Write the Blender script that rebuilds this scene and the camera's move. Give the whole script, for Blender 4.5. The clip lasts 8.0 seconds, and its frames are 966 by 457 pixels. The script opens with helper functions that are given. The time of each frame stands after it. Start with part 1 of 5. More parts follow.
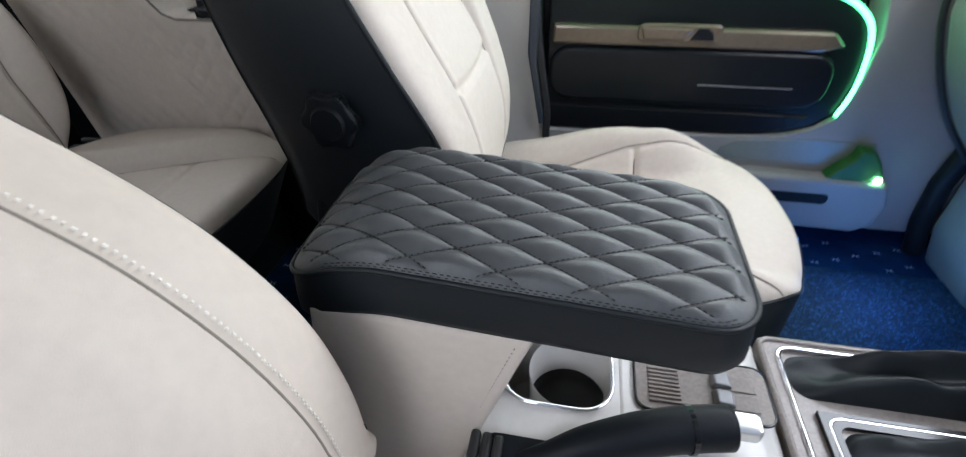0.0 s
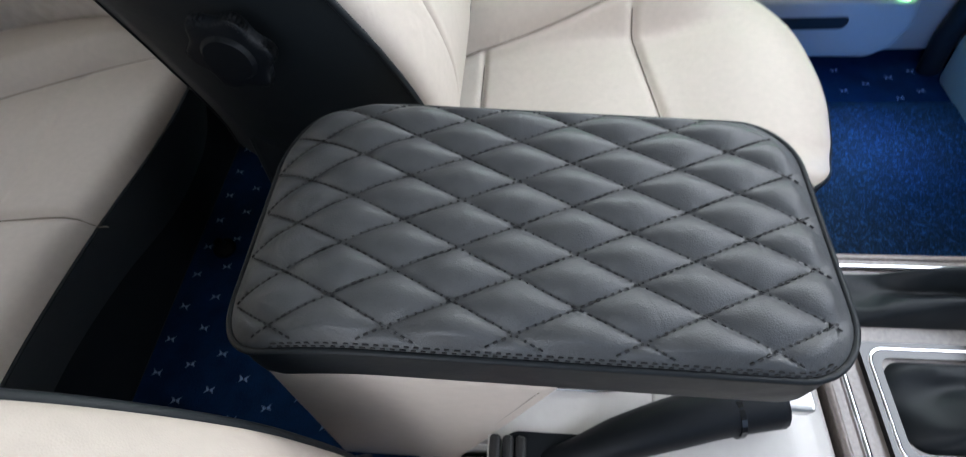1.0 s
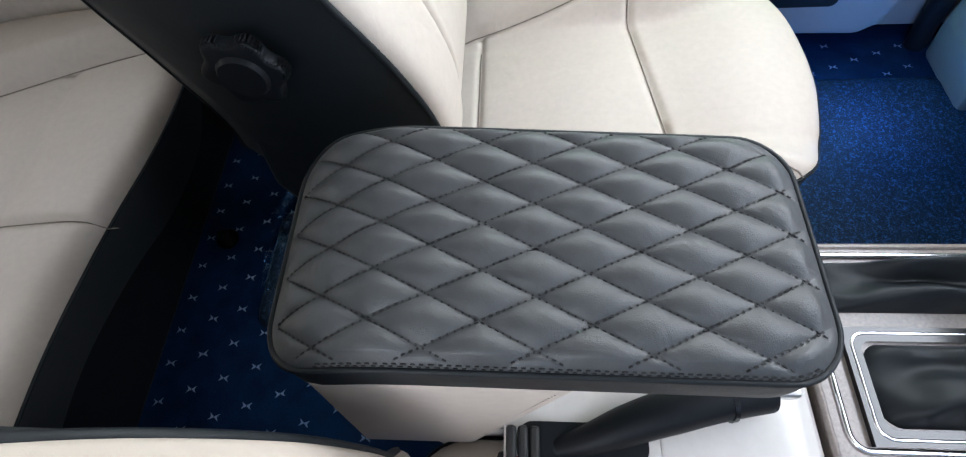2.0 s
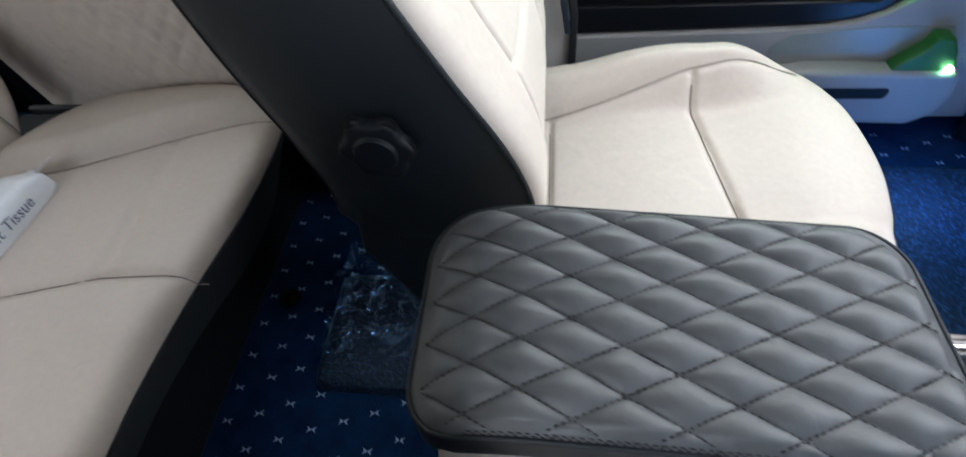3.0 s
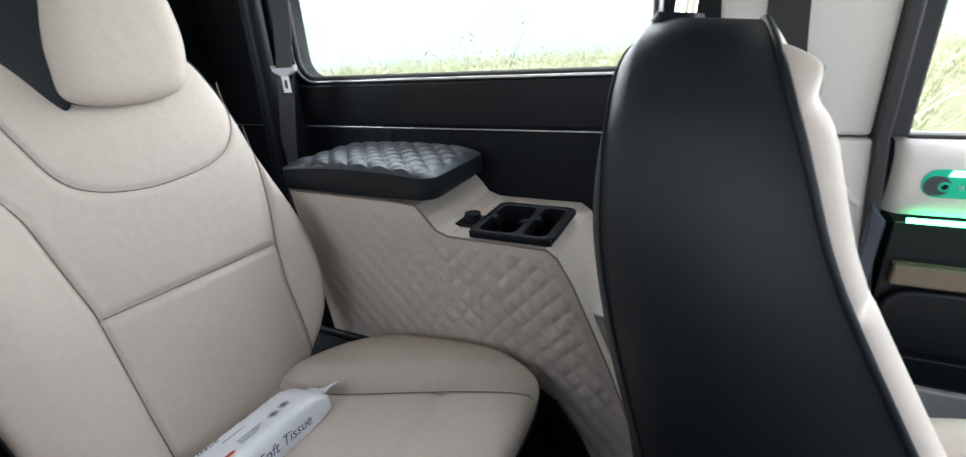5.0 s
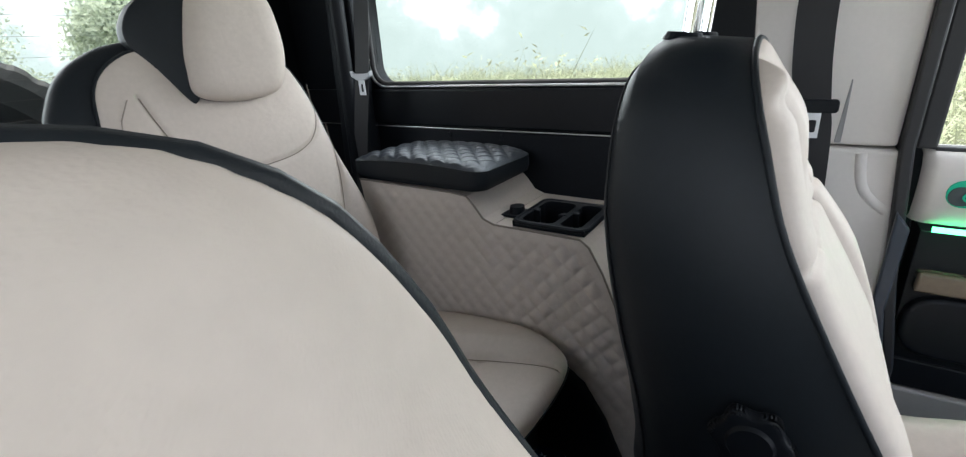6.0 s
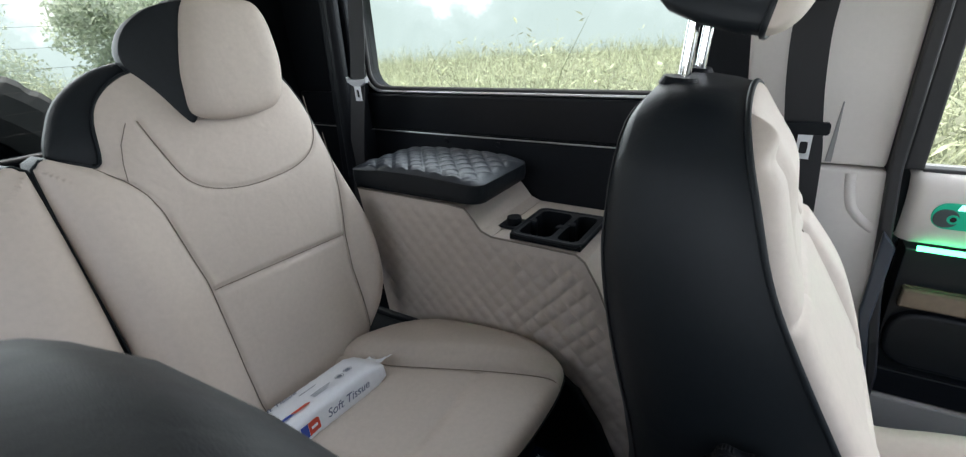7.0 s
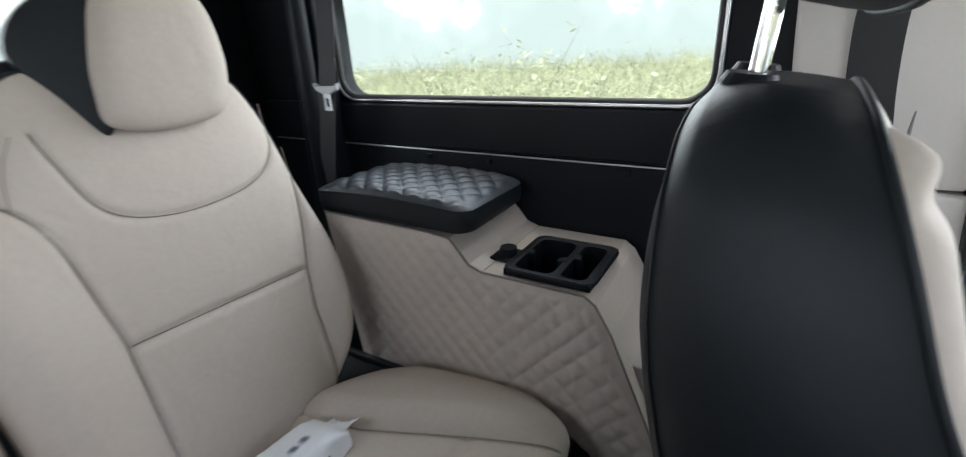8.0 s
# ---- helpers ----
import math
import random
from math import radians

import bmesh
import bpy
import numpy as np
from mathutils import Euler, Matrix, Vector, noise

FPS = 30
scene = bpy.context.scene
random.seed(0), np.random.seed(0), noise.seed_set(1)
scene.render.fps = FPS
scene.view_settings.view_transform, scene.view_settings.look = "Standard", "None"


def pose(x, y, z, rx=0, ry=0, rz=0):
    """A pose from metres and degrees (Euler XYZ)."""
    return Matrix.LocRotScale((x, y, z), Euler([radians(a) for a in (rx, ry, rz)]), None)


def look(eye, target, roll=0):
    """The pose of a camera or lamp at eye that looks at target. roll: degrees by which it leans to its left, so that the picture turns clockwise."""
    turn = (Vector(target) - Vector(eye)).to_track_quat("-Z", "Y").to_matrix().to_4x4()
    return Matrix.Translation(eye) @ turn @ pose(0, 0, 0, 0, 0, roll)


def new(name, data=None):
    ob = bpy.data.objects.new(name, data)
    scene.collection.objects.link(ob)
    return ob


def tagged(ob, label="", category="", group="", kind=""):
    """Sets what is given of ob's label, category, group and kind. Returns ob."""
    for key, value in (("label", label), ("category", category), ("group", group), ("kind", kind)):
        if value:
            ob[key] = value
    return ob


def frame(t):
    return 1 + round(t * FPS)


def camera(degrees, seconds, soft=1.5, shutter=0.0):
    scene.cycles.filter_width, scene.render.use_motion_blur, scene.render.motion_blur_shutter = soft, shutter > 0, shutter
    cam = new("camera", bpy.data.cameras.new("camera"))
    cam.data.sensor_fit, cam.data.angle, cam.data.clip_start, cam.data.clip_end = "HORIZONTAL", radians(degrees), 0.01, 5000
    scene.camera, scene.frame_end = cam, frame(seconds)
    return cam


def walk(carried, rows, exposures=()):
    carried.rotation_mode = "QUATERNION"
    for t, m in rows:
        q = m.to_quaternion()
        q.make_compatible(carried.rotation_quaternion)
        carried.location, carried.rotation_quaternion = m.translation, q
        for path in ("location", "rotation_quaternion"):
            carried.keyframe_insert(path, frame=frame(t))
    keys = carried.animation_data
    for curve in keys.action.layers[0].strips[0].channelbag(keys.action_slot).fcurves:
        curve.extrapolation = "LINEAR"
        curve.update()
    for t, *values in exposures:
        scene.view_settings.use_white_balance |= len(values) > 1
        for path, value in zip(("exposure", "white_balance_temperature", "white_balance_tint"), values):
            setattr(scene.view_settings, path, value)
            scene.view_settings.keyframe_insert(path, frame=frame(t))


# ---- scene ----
cam = camera(90.8, 8.0, soft=1.2, shutter=0.4)
PATH = [
    (0, (0.008, -0.286, 0.827), (-0.324, 1.252, -0.407), -1.9),
    (0.5, (-0.016, -0.198, 0.833), (-0.346, 1.069, -0.679), -6.5),
    (1, (-0.028, -0.124, 0.833), (-0.213, 0.891, -0.88), -7.7),
    (1.2, (-0.03, -0.112, 0.839), (-0.221, 0.785, -0.938), -9.8),
    (2.3, (-0.058, -0.107, 0.876), (-0.19, 0.799, -0.902), -7.5),
    (2.5, (-0.071, -0.109, 0.879), (-0.21, 0.828, -0.883), -7.4),
    (3, (-0.122, -0.118, 0.896), (-0.351, 1.019, -0.733), -7.6),
    (3.5, (-0.179, -0.141, 0.924), (-0.598, 1.159, -0.537), -9.2),
    (4, (-0.243, -0.156, 0.951), (-0.836, 1.269, -0.321), -10.1),
    (4.5, (-0.295, -0.149, 0.96), (-0.995, 1.414, -0.072), -7.3),
    (5, (-0.36, -0.141, 0.947), (-1.192, 1.512, 0.189), -4.1),
    (5.2, (-0.363, -0.148, 0.942), (-1.254, 1.484, 0.207), -4.3),
    (6.3, (-0.262, -0.253, 0.96), (-1.324, 1.288, 0.253), -3.5),
    (6.5, (-0.275, -0.253, 0.977), (-1.331, 1.284, 0.254), -4.4),
    (7, (-0.289, -0.23, 1.021), (-1.296, 1.31, 0.237), -3.5),
    (7.5, (-0.3, -0.243, 1.059), (-1.382, 1.258, 0.301), -3.7),
    (7.7, (-0.311, -0.173, 1.027), (-1.41, 1.326, 0.29), -4.0),
    (8, (-0.383, -0.078, 0.99), (-1.359, 1.502, 0.249), -3.1),
]
EXPOSURES = [(0, 1.29), (0.5, 1.19), (1.0, 1.29), (2.5, 1.54), (3.5, 1.50), (5, 1.58), (6.5, 0.96), (7.0, 1.04), (7.5, 1.14), (8, 1.20)]
MIST = 1.5
walk(cam, [(t, look(eye, target, roll)) for t, eye, target, roll in PATH], EXPOSURES)

# ---- world, sun, lamps ----
world = bpy.data.worlds.new("world")
scene.world = world
world.use_nodes = True
wn = world.node_tree.nodes
sky = wn.new("ShaderNodeTexSky")
sky.sky_type, sky.sun_disc = "NISHITA", False
sky.sun_elevation, sky.sun_rotation = radians(72), radians(270)
sky.air_density, sky.dust_density, sky.ozone_density = 1.0, 5.0, 1.0
wn["Background"].inputs["Strength"].default_value = 0.15
world.node_tree.links.new(sky.outputs[0], wn["Background"].inputs["Color"])

sun = new("sun", bpy.data.lights.new("sun", "SUN"))
sun.data.energy, sun.data.angle, sun.data.color = 4.9, radians(40), (1.0, 0.98, 0.95)
sun.matrix_world = look((-1.6, 0.0, 5), (0, 0, 0))


def window_light(name, x, y, z, tx, ty, tz, w, h, power, color=(0.90, 0.955, 1.04)):
    """Sky light in a window's opening."""
    lamp = new(name, bpy.data.lights.new(name, "AREA"))
    lamp.data.shape, lamp.data.size, lamp.data.size_y = "RECTANGLE", w, h
    lamp.data.energy, lamp.data.color = power, color
    lamp.matrix_world = look((x, y, z), (tx, ty, tz))
    return lamp


window_light("windscreen_light", 0.88, 0.16, 1.09, 0.58, 0.10, 0.3, 1.0, 0.45, 5.3)
window_light("driver_window_light", -0.22, -0.90, 1.02, -0.25, 0.5, 0.65, 0.28, 0.4, 1.85)
window_light("passenger_window_light", 0.35, 0.90, 1.02, 0.2, 0.2, 0.4, 0.8, 0.4, 2.8)
window_light("side_window_light", -0.95, 0.93, 1.05, -0.95, 0.0, 0.7, 0.85, 0.35, 2.2)
window_light("right_window_light", -0.95, -0.94, 1.05, -0.65, 0.3, 0.40, 0.85, 0.35, 1.35)
window_light("rear_window_light", -1.8, 0.0, 1.05, -0.9, 0.0, 0.8, 1.0, 0.35, 2.1)


# ---- materials ----
def material(name, color, rough=0.5, metal=0.0, bump=0.0, bump_scale=300.0, grain="noise", vary=0.12, vary_scale=6.0, coat=0.0, spec=0.5, sheen=0.0, sag=0.0):
    m = bpy.data.materials.new(name)
    m.use_nodes = True
    nodes, links = m.node_tree.nodes, m.node_tree.links
    b = nodes["Principled BSDF"]
    b.inputs["Metallic"].default_value = metal
    b.inputs["Specular IOR Level"].default_value = spec
    b.inputs["Coat Weight"].default_value = coat
    b.inputs["Coat Roughness"].default_value = 0.08
    b.inputs["Sheen Weight"].default_value = sheen
    where = nodes.new("ShaderNodeTexCoord")
    big, fine = nodes.new("ShaderNodeTexNoise"), nodes.new("ShaderNodeTexNoise")
    big.inputs["Scale"].default_value, big.inputs["Detail"].default_value = vary_scale, 4
    fine.inputs["Scale"].default_value, fine.inputs["Detail"].default_value = vary_scale * 22, 3
    add = nodes.new("ShaderNodeMath")
    add.operation = "ADD"
    half = nodes.new("ShaderNodeMath")
    half.operation, half.inputs[1].default_value = "MULTIPLY", 0.5
    ramp = nodes.new("ShaderNodeValToRGB")
    lo, hi = 1 - vary, 1 + vary
    ramp.color_ramp.elements[0].position, ramp.color_ramp.elements[1].position = 0.3, 0.7
    ramp.color_ramp.elements[0].color = (*[min(1, c * lo) for c in color], 1)
    ramp.color_ramp.elements[1].color = (*[min(1, c * hi) for c in color], 1)
    links.new(where.outputs["Object"], big.inputs["Vector"])
    links.new(where.outputs["Object"], fine.inputs["Vector"])
    links.new(big.outputs["Fac"], add.inputs[0])
    links.new(fine.outputs["Fac"], add.inputs[1])
    links.new(add.outputs[0], half.inputs[0])
    links.new(half.outputs[0], ramp.inputs["Fac"])
    links.new(ramp.outputs[0], b.inputs["Base Color"])
    span = nodes.new("ShaderNodeMapRange")
    span.inputs["To Min"].default_value, span.inputs["To Max"].default_value = max(0.02, rough - 0.07), min(1, rough + 0.07)
    links.new(half.outputs[0], span.inputs["Value"])
    links.new(span.outputs[0], b.inputs["Roughness"])
    if bump:
        bp = nodes.new("ShaderNodeBump")
        bp.inputs["Strength"].default_value, bp.inputs["Distance"].default_value = bump, 0.002
        if grain == "leather":
            tex = nodes.new("ShaderNodeTexVoronoi")
            tex.feature = "DISTANCE_TO_EDGE"
            tex.inputs["Scale"].default_value = bump_scale
            out = tex.outputs["Distance"]
        else:
            tex = nodes.new("ShaderNodeTexNoise")
            tex.inputs["Scale"].default_value, tex.inputs["Detail"].default_value = bump_scale, 4
            out = tex.outputs["Fac"]
        links.new(where.outputs["Object"], tex.inputs["Vector"])
        links.new(out, bp.inputs["Height"])
        if sag:
            soft, wide = nodes.new("ShaderNodeBump"), nodes.new("ShaderNodeTexNoise")
            wide.inputs["Scale"].default_value, wide.inputs["Detail"].default_value = 19, 5
            wide.inputs["Distortion"].default_value = 0.8
            soft.inputs["Strength"].default_value, soft.inputs["Distance"].default_value = sag, 0.01
            links.new(where.outputs["Object"], wide.inputs["Vector"])
            links.new(wide.outputs["Fac"], soft.inputs["Height"])
            links.new(soft.outputs[0], bp.inputs["Normal"])
        links.new(bp.outputs[0], b.inputs["Normal"])
    return m


def glowing(name, color, strength):
    m = bpy.data.materials.new(name)
    m.use_nodes = True
    b = m.node_tree.nodes["Principled BSDF"]
    b.inputs["Base Color"].default_value = (*color, 1)
    b.inputs["Emission Color"].default_value = (*color, 1)
    b.inputs["Emission Strength"].default_value = strength
    return m


CREAM = material("cream_leather", (0.545, 0.476, 0.416), 0.6, bump=0.13, bump_scale=800, grain="leather", vary=0.06, vary_scale=5, sag=0.16, spec=0.35)
# Cream trim greyed to hold shade, tinted for the green light line.
SHADED_GREY_TRIM = material("shaded_greenish_plastic", (0.20, 0.22, 0.20), 0.35, bump=0.06, bump_scale=1200, vary=0.08)
# Cream trim made paler for the light on pillar and upper door.
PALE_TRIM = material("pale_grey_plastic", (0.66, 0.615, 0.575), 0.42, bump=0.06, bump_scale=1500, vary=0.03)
# Same door trim lower down, with the shade there put into the colour.
SHADED_DOOR_TRIM = material("shaded_door_plastic", (0.25, 0.243, 0.237), 0.45, bump=0.06, bump_scale=1500, vary=0.04)
CREAM_TRIM = material("cream_plastic", (0.41, 0.385, 0.365), 0.45, bump=0.06, bump_scale=1500, vary=0.03)
CONSOLE_TRIM = material("warm_white_console_plastic", (0.56, 0.535, 0.515), 0.42, bump=0.06, bump_scale=1500, vary=0.05)
BLACK = material("black_leather", (0.0092, 0.0122, 0.0152), 0.50, bump=0.12, bump_scale=800, grain="leather", vary=0.15, spec=0.26, sag=0.10)
# Seat-front black, raised in colour to stand in for missing fill light.
BLACK_LIFTED = material("lifted_black_leather", (0.052, 0.057, 0.059), 0.6, bump=0.12, bump_scale=800, grain="leather", vary=0.15, spec=0.3, sag=0.10)
QUILT = material("quilted_black_leather", (0.052, 0.055, 0.059), 0.47, bump=0.16, bump_scale=700, grain="leather", vary=0.16, spec=0.5, sag=0.24)
# Same leather as QUILT; the rear lid's weaker light is put into the colour.
QUILT_SHADED = material("quilted_leather_in_shade", (0.019, 0.024, 0.031), 0.42, bump=0.14, bump_scale=700, grain="leather", vary=0.14, spec=0.5, sag=0.15)
THREAD = material("black_thread", (0.01, 0.01, 0.012), 0.7)
CREAM_SEAM = material("dark_beige_seam", (0.20, 0.17, 0.14), 0.8)
CREAM_THREAD = material("ivory_thread", (0.74, 0.70, 0.64), 0.7)
PLASTIC = material("black_plastic", (0.0062, 0.0078, 0.0104), 0.5, bump=0.1, bump_scale=900, vary=0.2, spec=0.18)
PANEL = material("black_door_panel", (0.006, 0.007, 0.009), 0.32, vary=0.2, vary_scale=3, bump=0.05, bump_scale=700, spec=0.25)
GLOSS = material("gloss_black", (0.008, 0.009, 0.011), 0.12, vary=0.2)
RUBBER = material("rubber_seal", (0.015, 0.015, 0.016), 0.55, vary=0.2)
CHROME = material("chrome", (0.78, 0.78, 0.8), 0.1, metal=1.0, vary=0.02)
STEEL = material("brushed_steel", (0.6, 0.6, 0.6), 0.3, metal=1.0, vary=0.05)
CARPET = material("blue_carpet", (0.0036, 0.020, 0.062), 0.95, bump=0.9, bump_scale=350, vary=0.5, vary_scale=25, spec=0.1)


def coil_material(name, gap, strand):
    """Tangled vinyl loops: dark gaps and brighter strands."""
    m = material(name, gap, 0.6, bump=1.0, bump_scale=240, spec=0.25)
    n, l = m.node_tree.nodes, m.node_tree.links
    tex, ramp, co = n.new("ShaderNodeTexNoise"), n.new("ShaderNodeValToRGB"), n.new("ShaderNodeTexCoord")
    tex.inputs["Scale"].default_value, tex.inputs["Detail"].default_value, tex.inputs["Distortion"].default_value = 170, 3, 1.5
    for k, (at, tone) in enumerate(((0.50, gap), (0.74, strand))):
        ramp.color_ramp.elements[k].position, ramp.color_ramp.elements[k].color = at, (*tone, 1)
    l.new(co.outputs["Object"], tex.inputs["Vector"])
    l.new(tex.outputs["Fac"], ramp.inputs["Fac"])
    l.new(ramp.outputs[0], n["Principled BSDF"].inputs["Base Color"])
    return m


COIL = coil_material("blue_coil_mat", (0.003, 0.014, 0.036), (0.024, 0.12, 0.29))
COIL_DARK = coil_material("blue_grey_coil_mat", (0.005, 0.015, 0.030), (0.03, 0.08, 0.16))
MARK = material("pale_blue_print", (0.22, 0.32, 0.46), 0.7)
WEBBING = material("black_webbing", (0.014, 0.014, 0.016), 0.65, bump=0.4, bump_scale=600)
PAPER = material("white_film", (0.80, 0.82, 0.85), 0.3, bump=0.2, bump_scale=60, vary=0.04)
INK = material("grey_blue_ink", (0.10, 0.13, 0.22), 0.5)
RED = material("red_print", (0.55, 0.06, 0.03), 0.4)
BLUE = material("blue_print", (0.03, 0.07, 0.35), 0.4)
TYRE = material("tyre_rubber", (0.026, 0.027, 0.030), 0.75, bump=0.3, bump_scale=120, vary=0.25)
BODY = material("black_car_paint", (0.008, 0.008, 0.01), 0.25, coat=1.0)
HEADLINE = material("grey_headlining", (0.40, 0.39, 0.37), 0.95, bump=0.3, bump_scale=500)
GREEN = glowing("green_led", (0.10, 1.0, 0.40), 3.0)
GREEN_DIM = glowing("green_lit_plastic", (0.010, 0.075, 0.014), 0.07)
SWITCH = material("grey_switch_plastic", (0.16, 0.16, 0.17), 0.3, vary=0.1)
BUCKLE = material("bright_buckle_metal", (0.72, 0.73, 0.75), 0.35, metal=0.25, vary=0.05)
SOCKET = material("dark_grey_plastic", (0.045, 0.055, 0.055), 0.4, vary=0.15)
TEAL = glowing("green_lit_switch_bar", (0.0, 0.33, 0.19), 0.12)
BLUE_LED = glowing("blue_led", (0.02, 0.25, 1.0), 6.0)


def wood_material():
    m = material("brown_burl_trim", (0.17, 0.142, 0.128), 0.34, coat=0.25, vary=0.35, vary_scale=14)
    return m


WOOD = wood_material()
SATIN_WOOD = material("satin_wood_strip", (0.14, 0.105, 0.072), 0.25, metal=0.3, coat=0.5, vary=0.14, vary_scale=5)


def glass_material(name, tint):
    m = bpy.data.materials.new(name)
    m.use_nodes = True
    n, l = m.node_tree.nodes, m.node_tree.links
    clear, shine, mix, fres = n.new("ShaderNodeBsdfTransparent"), n.new("ShaderNodeBsdfGlossy"), n.new("ShaderNodeMixShader"), n.new("ShaderNodeFresnel")
    shine.inputs["Roughness"].default_value = 0.02
    fres.inputs["IOR"].default_value = 1.12
    clear.inputs["Color"].default_value = (*tint, 1)
    l.new(fres.outputs[0], mix.inputs[0])
    l.new(clear.outputs[0], mix.inputs[1])
    l.new(shine.outputs[0], mix.inputs[2])
    l.new(mix.outputs[0], n["Material Output"].inputs[0])
    return m


GLASS = glass_material("window_glass", (0.95, 0.97, 0.96))
TINTED = glass_material("tinted_window_glass", (0.86, 0.89, 0.875))


# ---- mesh helpers ----
def mesh_object(name, verts, faces, mat, parent=None, label="", smooth=True):
    me = bpy.data.meshes.new(name)
    me.from_pydata([tuple(v) for v in verts], [], faces)
    me.polygons.foreach_set("use_smooth", [smooth] * len(me.polygons))
    me.materials.append(mat)
    me.update()
    ob = new(name, me)
    if parent is not None:
        ob.parent = parent
    if label:
        ob["label"] = label
    return ob


def part(name, bm, mat, parent=None, label="", smooth=False):
    bmesh.ops.recalc_face_normals(bm, faces=bm.faces)
    me = bpy.data.meshes.new(name)
    bm.to_mesh(me)
    bm.free()
    me.polygons.foreach_set("use_smooth", [smooth] * len(me.polygons))
    me.materials.append(mat)
    ob = new(name, me)
    if parent is not None:
        ob.parent = parent
    if label:
        ob["label"] = label
    return ob


def thing(name, label, category, group="", kind=""):
    """A thing's Empty at the world's origin; its parts carry world places."""
    return tagged(new(name), label, category, group, kind)


def box(x0, x1, y0, y1, z0, z1, r=0.004, seg=2):
    bm = bmesh.new()
    bmesh.ops.create_cube(bm, size=1)
    for v in bm.verts:
        v.co = Vector(((x0 + x1) / 2 + v.co.x * (x1 - x0), (y0 + y1) / 2 + v.co.y * (y1 - y0), (z0 + z1) / 2 + v.co.z * (z1 - z0)))
    if r:
        bmesh.ops.bevel(bm, geom=list(bm.edges), offset=min(r, 0.45 * min(x1 - x0, y1 - y0, z1 - z0)), segments=seg, profile=0.5, affect="EDGES")
    return bm


def prism(points, axis, a, b, r=0.004, seg=2):
    """A polygon in the plane across the axis, drawn out from a to b."""
    bm = bmesh.new()
    order = {"x": lambda p, q, k: (k, p, q), "y": lambda p, q, k: (p, k, q), "z": lambda p, q, k: (p, q, k)}[axis]
    lo = [bm.verts.new(order(p, q, a)) for p, q in points]
    hi = [bm.verts.new(order(p, q, b)) for p, q in points]
    bm.faces.new(lo)
    bm.faces.new(hi[::-1])
    n = len(points)
    for i in range(n):
        bm.faces.new((lo[i], hi[i], hi[(i + 1) % n], lo[(i + 1) % n]))
    bmesh.ops.recalc_face_normals(bm, faces=bm.faces)
    if r:
        bmesh.ops.bevel(bm, geom=list(bm.edges), offset=r, segments=seg, profile=0.5, affect="EDGES")
    return bm


def rod(a, b, r0, r1=None, n=20):
    bm = bmesh.new()
    a, b = Vector(a), Vector(b)
    turn = (b - a).to_track_quat("Z", "Y").to_matrix().to_4x4()
    bmesh.ops.create_cone(bm, cap_ends=True, segments=n, radius1=r0, radius2=r0 if r1 is None else r1, depth=(b - a).length,
                          matrix=Matrix.Translation((a + b) / 2) @ turn)
    return bm


def smooth_loop(points, k=10, closed=True):
    """Catmull-Rom through the points."""
    p = [np.array(q, float) for q in points]
    n, out = len(p), []
    for i in range(n if closed else n - 1):
        p0, p1, p2, p3 = (p[(i + j) % n] if closed else p[min(max(i + j, 0), n - 1)] for j in (-1, 0, 1, 2))
        for s in range(k):
            t = s / k
            out.append(0.5 * (2 * p1 + (p2 - p0) * t + (2 * p0 - 5 * p1 + 4 * p2 - p3) * t * t + (3 * p1 - p0 - 3 * p2 + p3) * t**3))
    if not closed:
        out.append(p[-1])
    return out


def tube(points, r, n=6, closed=False):
    """Vertices and faces of a round bead along a polyline."""
    pts = [Vector(tuple(p)) for p in points]
    verts, faces, m = [], [], len(pts)
    up = Vector((0.31, 0.17, 0.93)).normalized()
    for i, p in enumerate(pts):
        a, b = (pts[(i - 1) % m], pts[(i + 1) % m]) if closed else (pts[max(i - 1, 0)], pts[min(i + 1, m - 1)])
        d = (b - a).normalized() if (b - a).length > 1e-9 else Vector((1, 0, 0))
        u = d.cross(up)
        if u.length < 0.05:
            u = d.cross(Vector((0.9, 0.2, 0.1)))
        u.normalize()
        w = d.cross(u)
        for k in range(n):
            c = 2 * math.pi * k / n
            verts.append(p + r * (math.cos(c) * u + math.sin(c) * w))
    for i in range(m if closed else m - 1):
        j = (i + 1) % m
        for k in range(n):
            l = (k + 1) % n
            faces.append((i * n + k, i * n + l, j * n + l, j * n + k))
    return verts, faces


def bead(name, points, r, mat, parent, label="", closed=False, n=6):
    v, f = tube(points, r, n, closed)
    return mesh_object(name, v, f, mat, parent, label)


def stitches(name, points, length, gap, r, mat, parent, label="", every=4):
    """A row of short raised stitches along a polyline, as one mesh."""
    pts = [Vector(tuple(p)) for p in points]
    verts, faces, run = [], [], 0.0
    start = None
    for a, b in zip(pts, pts[1:]):
        d = (b - a).length
        steps = max(1, int(d / 0.0008))
        for k in range(steps):
            q = a.lerp(b, k / steps)
            at = (run + d * k / steps) % (length + gap)
            if at < length:
                if start is None:
                    start = q
                last = q
            elif start is not None:
                if (last - start).length > 0.3 * length:
                    v, f = tube([start, (start + last) / 2, last], r, 4)
                    o = len(verts)
                    verts += v
                    faces += [tuple(i + o for i in g) for g in f]
                start = None
        run += d
    if verts:
        return mesh_object(name, verts, faces, mat, parent, label)


